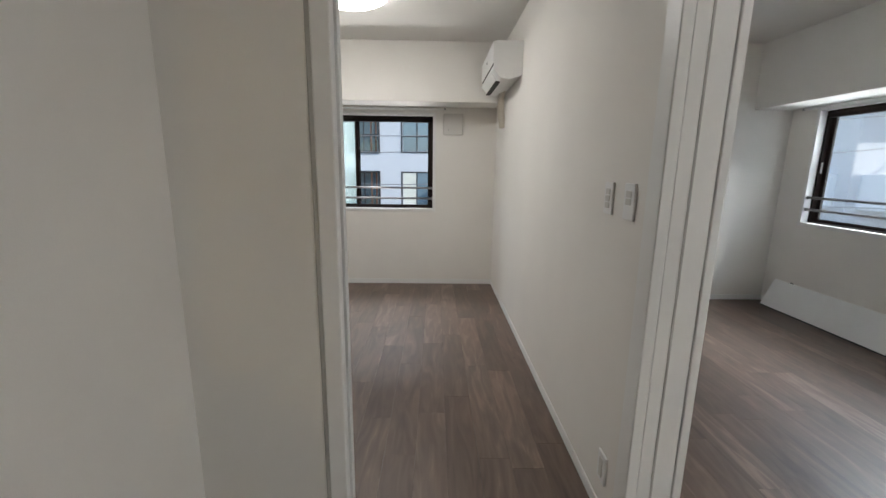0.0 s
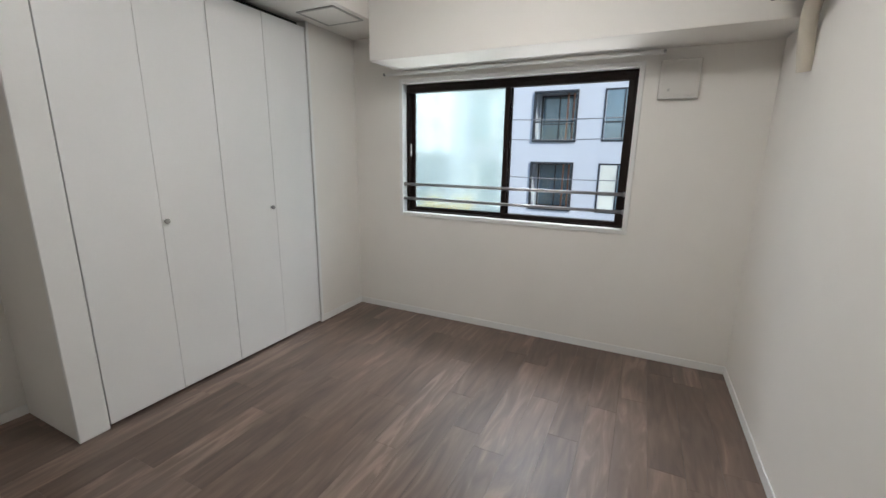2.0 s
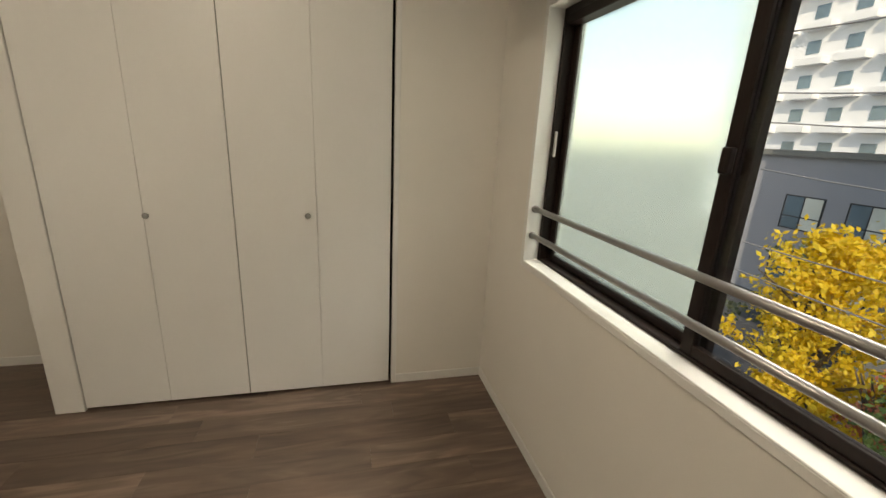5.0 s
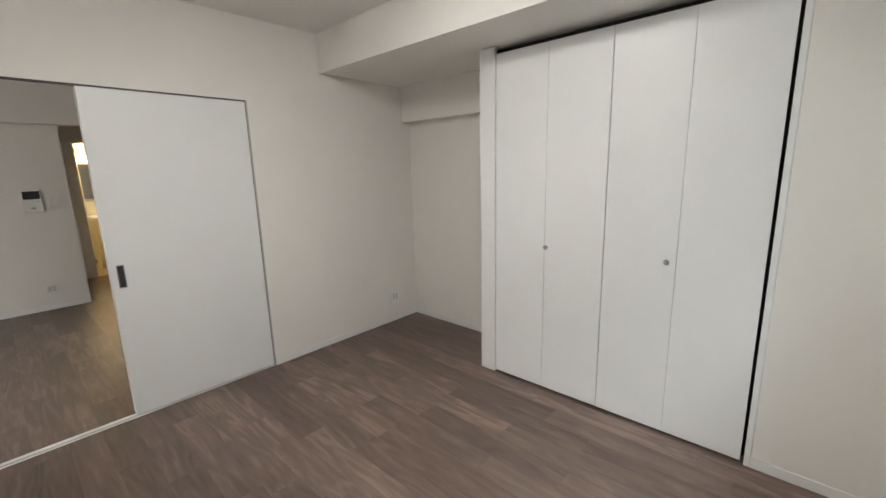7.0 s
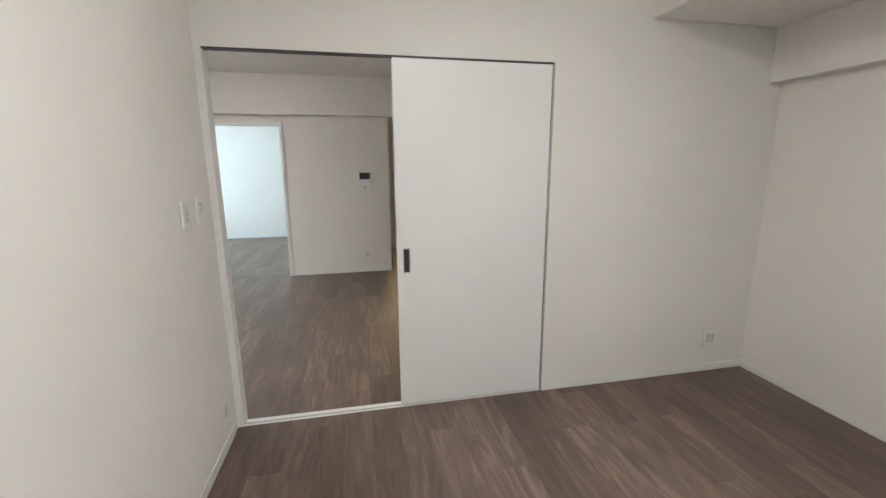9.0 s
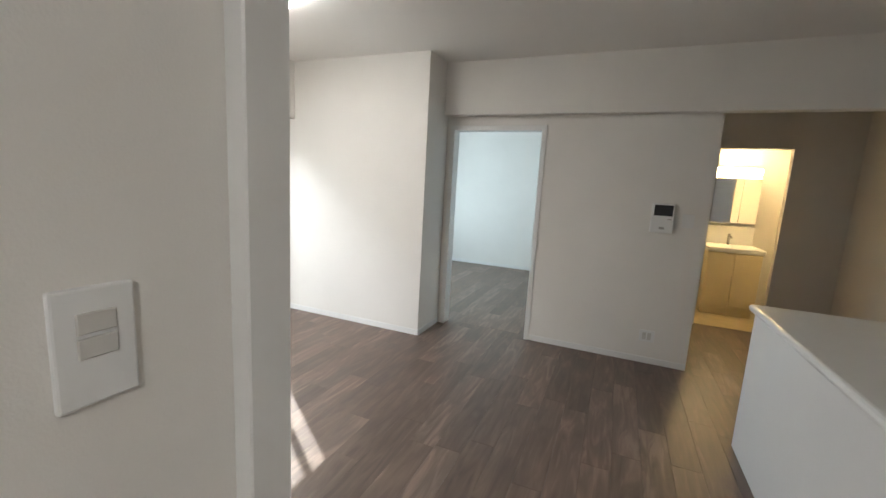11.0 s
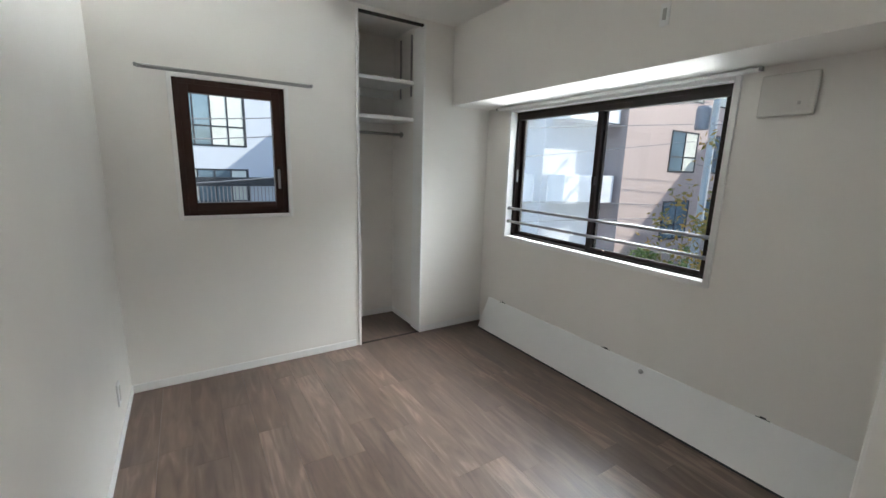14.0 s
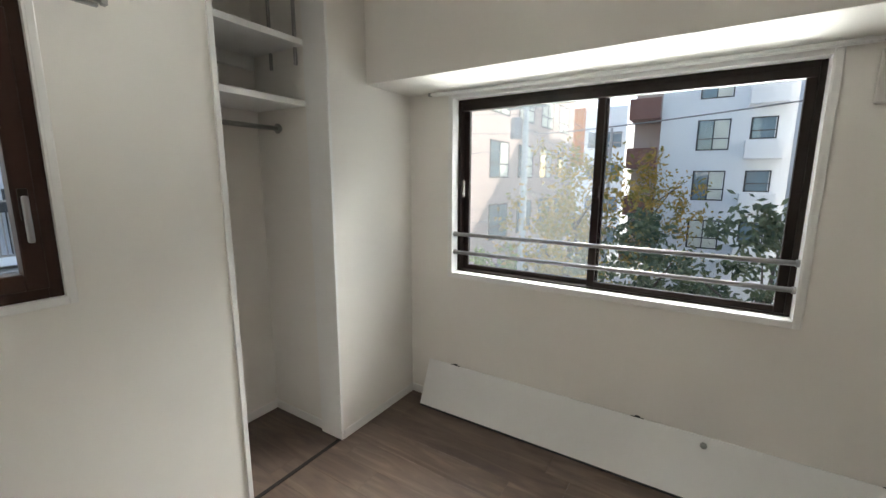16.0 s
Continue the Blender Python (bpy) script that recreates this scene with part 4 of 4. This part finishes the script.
for k in range(5):
    z1 = 1.11 + 2.95 * k
    z0 = z1 - 2.07
    part("bay_ledge", box_bm((-8.45, -6.4, 18.66, 18.9, z1 + 0.02, z1 + 0.12)), GREY_TILE, nb, "thin ledge above the bay window")
    facade_window(nb, "x", 18.9, -1, -8.15, -6.65, z0, z1, lights=3, curtain=0.5)
    facade_window(nb, "x", 19.97, -1, LOG[0] + 0.1, LOG[1] - 0.1, z0 + 0.05, z1 - 0.05, lights=2, curtain=0.0)
    part("loggia_frame", ring("x", LOG[0] - 0.02, LOG[1] + 0.02, 18.93, 19.06, z0 - 0.02, z1 + 0.02, 0.09, 0), CAP, nb, "dark rim round the loggia")
    for x in (LOG[1] - 0.24, LOG[1] - 0.48):
        part("loggia_post", box_bm((x, x + 0.07, 19.25, 19.32, z0 + 0.07, z1 - 0.07)), COPPER, nb, "copper-brown upright post")
    rail_ = part("loggia_rail", box_bm((LOG[0] + 0.07, LOG[1] - 0.07, 19.06, 19.10, z0 + 0.80, z0 + 0.86)), CAP, nb)
    part("balustrade", box_bm((LOG[0] + 0.07, LOG[1] - 0.07, 19.07, 19.085, z0 + 0.09, z0 + 0.80)), CLEAR, rail_, "glass balustrade")
    facade_window(nb, "x", 19.0, -1, -2.35, -0.82, z0, z1, lights=2, curtain=0.3)
    facade_window(nb, "x", 19.0, -1, 0.36, 2.87, z0, z1, lights=4, curtain=0.5)
    facade_window(nb, "x", 19.0, -1, 4.0, 6.5, z0, z1, lights=3)
    facade_window(nb, "x", 19.0, -1, 8.0, 10.5, z0, z1, lights=3)
bl = part("balcony_rail", box_bm((-0.3, 7.2, 18.34, 18.40, -0.85, -0.78)), GREY_RAIL, nb, "grey barred balcony rail")
for i in range(54):
    part("rail_bar", box_bm((-0.28 + 0.14 * i, -0.245 + 0.14 * i, 18.35, 18.385, -0.78, 0.45)), GREY_RAIL, bl)
part("balcony_cap", box_bm((-0.4, 7.3, 18.28, 18.44, 0.45, 0.80)), CAP, nb, "dark balcony beam")
part("balcony_floor", box_bm((-0.4, 7.3, 18.3, 19.0, -1.1, -0.85)), WHITE_TILE, nb)
for i in range(4):
    facade_window(nb, "x", 19.3, -1, -8.0 + i * 3.2, -5.6 + i * 3.2, GROUND + 0.2, -2.0, lights=2, curtain=0.1)

# Sunlit white tower farther off to the north-west.
tw = thing("apartment_tower", "tall sunlit white apartment tower in the distance", "building", kind="structure")
part("wall", box_bm((-44, -26, 48, 62, GROUND, 34)), WHITE_TILE, tw)
for k in range(12):
    for i in range(5):
        part("window", box_bm((-43 + i * 3.5, -41.8 + i * 3.5, 47.9, 48.0, GROUND + 1.4 + k * 3.2, GROUND + 2.6 + k * 3.2)), FAR_GLASS, tw)
        part("balcony", box_bm((-43.3 + i * 3.5, -40.7 + i * 3.5, 47.0, 48.0, GROUND + 0.3 + k * 3.2, GROUND + 0.9 + k * 3.2)), WHITE_TILE, tw)
    part("side_window", box_bm((-26.0, -25.9, 50, 52, GROUND + 1.2 + k * 3.2, GROUND + 2.9 + k * 3.2)), FAR_GLASS, tw)
lh = thing("low_house", "low grey house between trees and the tower", "building", kind="structure")
part("wall", box_bm((-20, -12.5, 26, 34, GROUND, 1.2)), GREY_TILE, lh)
part("roof", box_bm((-20.3, -12.2, 25.7, 34, 1.2, 1.5)), DARK_BASE, lh)
for k in range(2):
    facade_window(lh, "x", 26, -1, -18, -16, GROUND + 1 + 3 * k, GROUND + 2.8 + 3 * k)
    facade_window(lh, "x", 26, -1, -15, -13.2, GROUND + 1 + 3 * k, GROUND + 2.8 + 3 * k)

# White block seen over the balcony, its front at x = 15.5.
eb = thing("school_block", "white plastered block with cream curtained windows", "building", kind="structure")
part("wall", box_bm((15.5, 27, -34, -2.05, GROUND, 9.5)), WHITE_TILE, eb)
part("roof", box_bm((15.3, 27, -34, -9.5, 9.5, 9.8)), GREY_TILE, eb)
# Added out of view to keep the sun off the second bedroom's side window.
part("upper_wall", box_bm((15.5, 27, -9.5, -2.05, 9.5, 14.6)), WHITE_TILE, eb, "unseen taller part added to block the sun")
for k in range(-2, 3):
    z1 = 3.62 + 3.08 * k
    for i in range(8):
        a = -5.05 - i * 3.3
        facade_window(eb, "y", 15.5, -1, a - 2.4, a, z1 - 2.05, z1, frame=TRIM, lights=2, curtain=0.5)

# White house to the east, its front at x = 30.
wh = thing("apartment_block", "pale lilac-white apartment block with red-brown balconies", "building", kind="structure")
part("wall", box_bm((30, 40, -5.5, 4.0, GROUND, 11)), WHITE_TILE, wh)
for k in range(-2, 4):
    z1 = 4.9 + 2.93 * k
    if k < 3:
        facade_window(wh, "y", 30, -1, 0.42, 2.05, z1 - 1.75, z1, lights=2, curtain=0.7)
        facade_window(wh, "y", 30, -1, -1.7, -0.5, z1 - 1.2, z1, lights=1)
        part("balcony", box_bm((29.2, 30, -2.0, -0.3, z1 - 2.3, z1 - 1.3)), WHITE_TILE, wh)
    bay = part("corner_balcony", box_bm((29.0, 29.12, 4.0, 5.7, z1 - 2.75, z1 - 1.55), (29.12, 31.5, 5.58, 5.7, z1 - 2.75, z1 - 1.55), (29.12, 31.5, 4.0, 5.58, z1 - 2.75, z1 - 2.6)), RUST_TILE, wh, "red-brown corner balcony")
    part("back_wall", box_bm((31.5, 31.6, 4.0, 5.7, z1 - 2.75, z1 + 0.18)), PINK_TILE, bay, "pinkish wall behind the balcony")

# Pinkish block along the side street, and far coloured blocks at its end.
pb = thing("apartment_block", "pinkish tiled apartment block along the side street", "building", kind="structure")
part("wall", box_bm((14.6, 31, 9.6, 20, GROUND, 8.5)), PINK_TILE, pb)
part("grey_wing", box_bm((11.4, 14.6, 10.6, 20, GROUND, 7.2)), PALE_TILE, pb, "grey wing with balconies")
for k in range(-2, 3):
    z1 = 3.2 + 2.9 * k
    for i in range(4):
        facade_window(pb, "x", 9.6, -1, 17.6 + i * 3.3, 19.7 + i * 3.3, z1 - 1.7, z1, lights=2)
    facade_window(pb, "y", 11.4, -1, 11.5, 14.5, z1 - 1.8, z1, lights=3)
    part("balcony", box_bm((10.6, 11.4, 11.0, 15.5, z1 - 2.9, z1 - 1.9)), WHITE_TILE, pb)
    part("balcony", box_bm((11.7, 14.4, 9.8, 10.6, z1 - 2.9, z1 - 1.9)), WHITE_TILE, pb)
fb = thing("office_block", "distant pale office block with a blue upright sign", "building", kind="structure")
part("wall", box_bm((60, 75, 18, 36, GROUND, 20)), WHITE_TILE, fb)
part("sign", box_bm((59.6, 60, 22.5, 25.5, 7, 15)), BLUE_SIGN, fb, "blue ribbed panel")
for k in range(7):
    part("window_band", box_bm((59.9, 60, 18.5, 22, GROUND + 1.2 + 3.4 * k, GROUND + 2.9 + 3.4 * k)), FAR_GLASS, fb)
    part("window_band", box_bm((59.9, 60, 26, 35.5, GROUND + 1.2 + 3.4 * k, GROUND + 2.9 + 3.4 * k)), FAR_GLASS, fb)
ob_ = thing("corner_building", "distant building with an orange upper wall", "building", kind="structure")
part("wall", box_bm((48, 60, 8.8, 17, GROUND, 9)), WHITE_TILE, ob_)
part("upper_wall", box_bm((47.9, 52, 13.0, 17.2, 3.0, 9.1)), ORANGE, ob_, "orange wall panel")
for k in range(4):
    part("window_band", box_bm((47.9, 48, 9.2, 12.6, GROUND + 1.2 + 3.4 * k, GROUND + 2.8 + 3.4 * k)), FAR_GLASS, ob_)


def tree(x, y, top, spread, depth, leaf, seed, label, count=2600, size=0.10, clumps=46):
    rng = random.Random(seed)
    t = thing("tree", label, "tree", at=(x, y, GROUND))
    hgt = top - GROUND
    bm = bmesh.new()
    tips = []
    pts = [(0, 0, 0)]
    for i in range(1, 6):
        pts.append((rng.uniform(-0.12, 0.12) * i / 3, rng.uniform(-0.12, 0.12) * i / 3, (hgt - depth * 0.35) * i / 5))
    for i in range(5):
        d = Vector(pts[i + 1]) - Vector(pts[i])
        m = Matrix.Translation((Vector(pts[i]) + Vector(pts[i + 1])) / 2) @ d.to_track_quat("Z", "Y").to_matrix().to_4x4()
        bmesh.ops.create_cone(bm, cap_ends=True, segments=9, radius1=0.15 - 0.022 * i, radius2=0.128 - 0.022 * i, depth=d.length * 1.04, matrix=m)
    part("trunk", bm, BARK, t, smooth=True)
    bm = bmesh.new()
    for k in range(14):
        z = hgt - depth + depth * 0.75 * rng.random()
        a = rng.uniform(0, 6.283)
        r = spread * rng.uniform(0.45, 0.95)
        p, q = Vector((0, 0, max(0.4, z - 0.6))), Vector((r * math.cos(a), r * math.sin(a), min(hgt - 0.1, z + 0.5)))
        m = Matrix.Translation((p + q) / 2) @ (q - p).to_track_quat("Z", "Y").to_matrix().to_4x4()
        bmesh.ops.create_cone(bm, cap_ends=True, segments=6, radius1=0.05, radius2=0.012, depth=(q - p).length, matrix=m)
    part("limbs", bm, BARK, t)
    verts, faces = [], []
    centres = []
    for k in range(clumps):
        h = rng.random()
        r = spread * math.sqrt(max(0.03, 1 - (2 * h - 0.85) ** 2 / 1.4)) * rng.uniform(0.15, 1.0)
        a = rng.uniform(0, 6.283)
        centres.append((r * math.cos(a), r * math.sin(a), hgt - depth + depth * h, rng.uniform(0.18, 0.42) * spread / 1.4))
    for k in range(count):
        cx, cy, cz, cr = centres[k % clumps]
        v = Vector((rng.gauss(0, 0.5), rng.gauss(0, 0.5), rng.gauss(0, 0.4))) * cr
        c = Vector((cx, cy, cz)) + v
        n1 = Vector((rng.uniform(-1, 1), rng.uniform(-1, 1), rng.uniform(-1, 1))).normalized()
        n2 = n1.orthogonal().normalized()
        s = size * rng.uniform(0.6, 1.3)
        i0 = len(verts)
        verts += [c - n1 * s, c + n2 * s * 0.5, c + n1 * s, c - n2 * s * 0.5]
        faces.append((i0, i0 + 1, i0 + 2, i0 + 3))
    me = bpy.data.meshes.new("crown")
    me.from_pydata([tuple(v) for v in verts], [], faces)
    me.materials.append(leaf)
    cr_ = new("crown", me)
    cr_.parent = t
    tagged(cr_, kind="stuff")
    return t


tree(-6.0, 11.7, 0.0, 1.6, 4.0, YELLOW, 3, "ginkgo tree in bright yellow autumn leaf", 9000, 0.07, 110)
tree(-7.9, 13.6, -0.6, 1.2, 3.5, DULL, 4, "dark green street tree beside the ginkgo", 2600, 0.08)
tree(-3.4, 10.7, -0.95, 1.05, 2.4, GREEN, 5, "bright green round street tree", 5200, 0.06)
tree(-1.0, 10.7, -0.7, 1.1, 2.4, GREEN, 6, "bright green street tree", 5200, 0.06)
tree(-2.2, 10.4, -1.1, 0.65, 1.5, RED, 8, "low tree with reddish autumn leaves", 2400, 0.05)
tree(-4.5, 11.0, -1.9, 0.6, 1.2, RED, 18, "low tree with orange-red autumn leaves", 1600, 0.05)
tree(0.2, 10.4, -1.0, 0.7, 1.5, RED, 28, "low tree with reddish autumn leaves", 2400, 0.05)
tree(11.8, 4.2, 2.4, 2.0, 5.4, AUTUMN, 9, "street tree with thinning orange and green leaves", 3000, 0.085, 70)
tree(10.4, 2.3, 0.6, 1.8, 4.6, DULL, 10, "dense grey-green street tree", 4200, 0.085, 60)
tree(10.2, 0.2, 0.9, 1.7, 4.6, DULL, 11, "dense grey-green street tree", 3800, 0.085, 60)
tree(14.5, 5.0, 1.2, 1.7, 5.0, AUTUMN, 12, "street tree with thinning orange and green leaves", 2400, 0.09, 60)
for i, (x, y) in enumerate(((12.2, 8.5), (13.6, 8.8), (15.4, 8.8), (18.5, 8.9))):
    tree(x, y, -1.4 - 0.3 * (i % 2), 1.0, 3.4, GREEN, 20 + i, "clipped bright green shrub by the pink block", 1800, 0.09, 40)
tree(24, 3.4, 2.6, 2.4, 6, AUTUMN, 31, "far street tree in orange autumn leaf", 2000, 0.12, 50)


def cable(points, r=0.012):
    c = bpy.data.curves.new("overhead_cable", "CURVE")
    c.dimensions, c.bevel_depth, c.bevel_resolution = "3D", r, 1
    s = c.splines.new("BEZIER")
    s.bezier_points.add(len(points) - 1)
    for k, p in zip(s.bezier_points, points):
        k.co = p
        k.handle_left_type = k.handle_right_type = "AUTO"
    c.materials.append(CABLE)
    tagged(new("overhead_cable", c), "thin grey overhead cable sagging over the street", "cable", "overhead cables")


def pole(x, y, top):
    t = thing("utility_pole", "grey concrete utility pole with crossarms", "utility pole", "utility poles", at=(x, y, GROUND))
    part("shaft", lathe(bmesh.new(), [(0.17, 0), (0.10, top - GROUND)], (0, 0, 0), n=16), CONCRETE, t, smooth=False)
    for z in (0.4, 1.1):
        part("crossarm", box_bm((-0.05, 0.05, -0.8, 0.8, top - GROUND - z, top - GROUND - z + 0.08)), GREY_RAIL, t)
    part("transformer", lathe(bmesh.new(), [(0.22, top - GROUND - 2.2), (0.24, top - GROUND - 2.1), (0.24, top - GROUND - 1.5), (0.20, top - GROUND - 1.4)], (0.0, 0.38, 0), n=18), GREY_TILE, t)


pole(16.2, 7.4, 5.2)
pole(-16, 9.6, 4.6)
pole(34, 7.6, 5.2)
for i, (za, zb) in enumerate(((4.6, 3.0), (3.9, 2.1), (3.2, 1.7), (2.6, 0.9), (0.3, -0.2), (-0.2, -0.8))):
    cable([(-16, 9.6 + 0.1 * i, za - 0.2), (-3, 9.2 + 0.1 * i, zb), (6.6, 8.8, zb + 0.7), (16.2, 7.4 + 0.2 * i, za)])
for i, z in enumerate((4.8, 4.1, 3.3, 2.4, 1.8, 1.1)):
    if z > 3:
        cable([(16.2, 6.8 + 0.25 * i, z), (9.0, 2.6 + 0.2 * i, z - 0.9), (7.2, -8.0, z - 0.2), (7.0, -26, z)])
    cable([(16.2, 6.8 + 0.25 * i, z), (25, 7.2 + 0.1 * i, z - 0.7), (34, 7.0 + 0.25 * i, z)])

# ---- floor planks, last ----
lay(XW, 0.0, -0.004, YN)
lay(0.0, XE, -0.004, YN2)
lay(1.40, 2.205, YN2, 3.53)
lay(-2.60, XE, YI - 0.11, -0.004)
lay(0.0, XE, -6.76, YI - 0.11)
lay(-2.60, -1.143, -4.96, YI - 0.11)
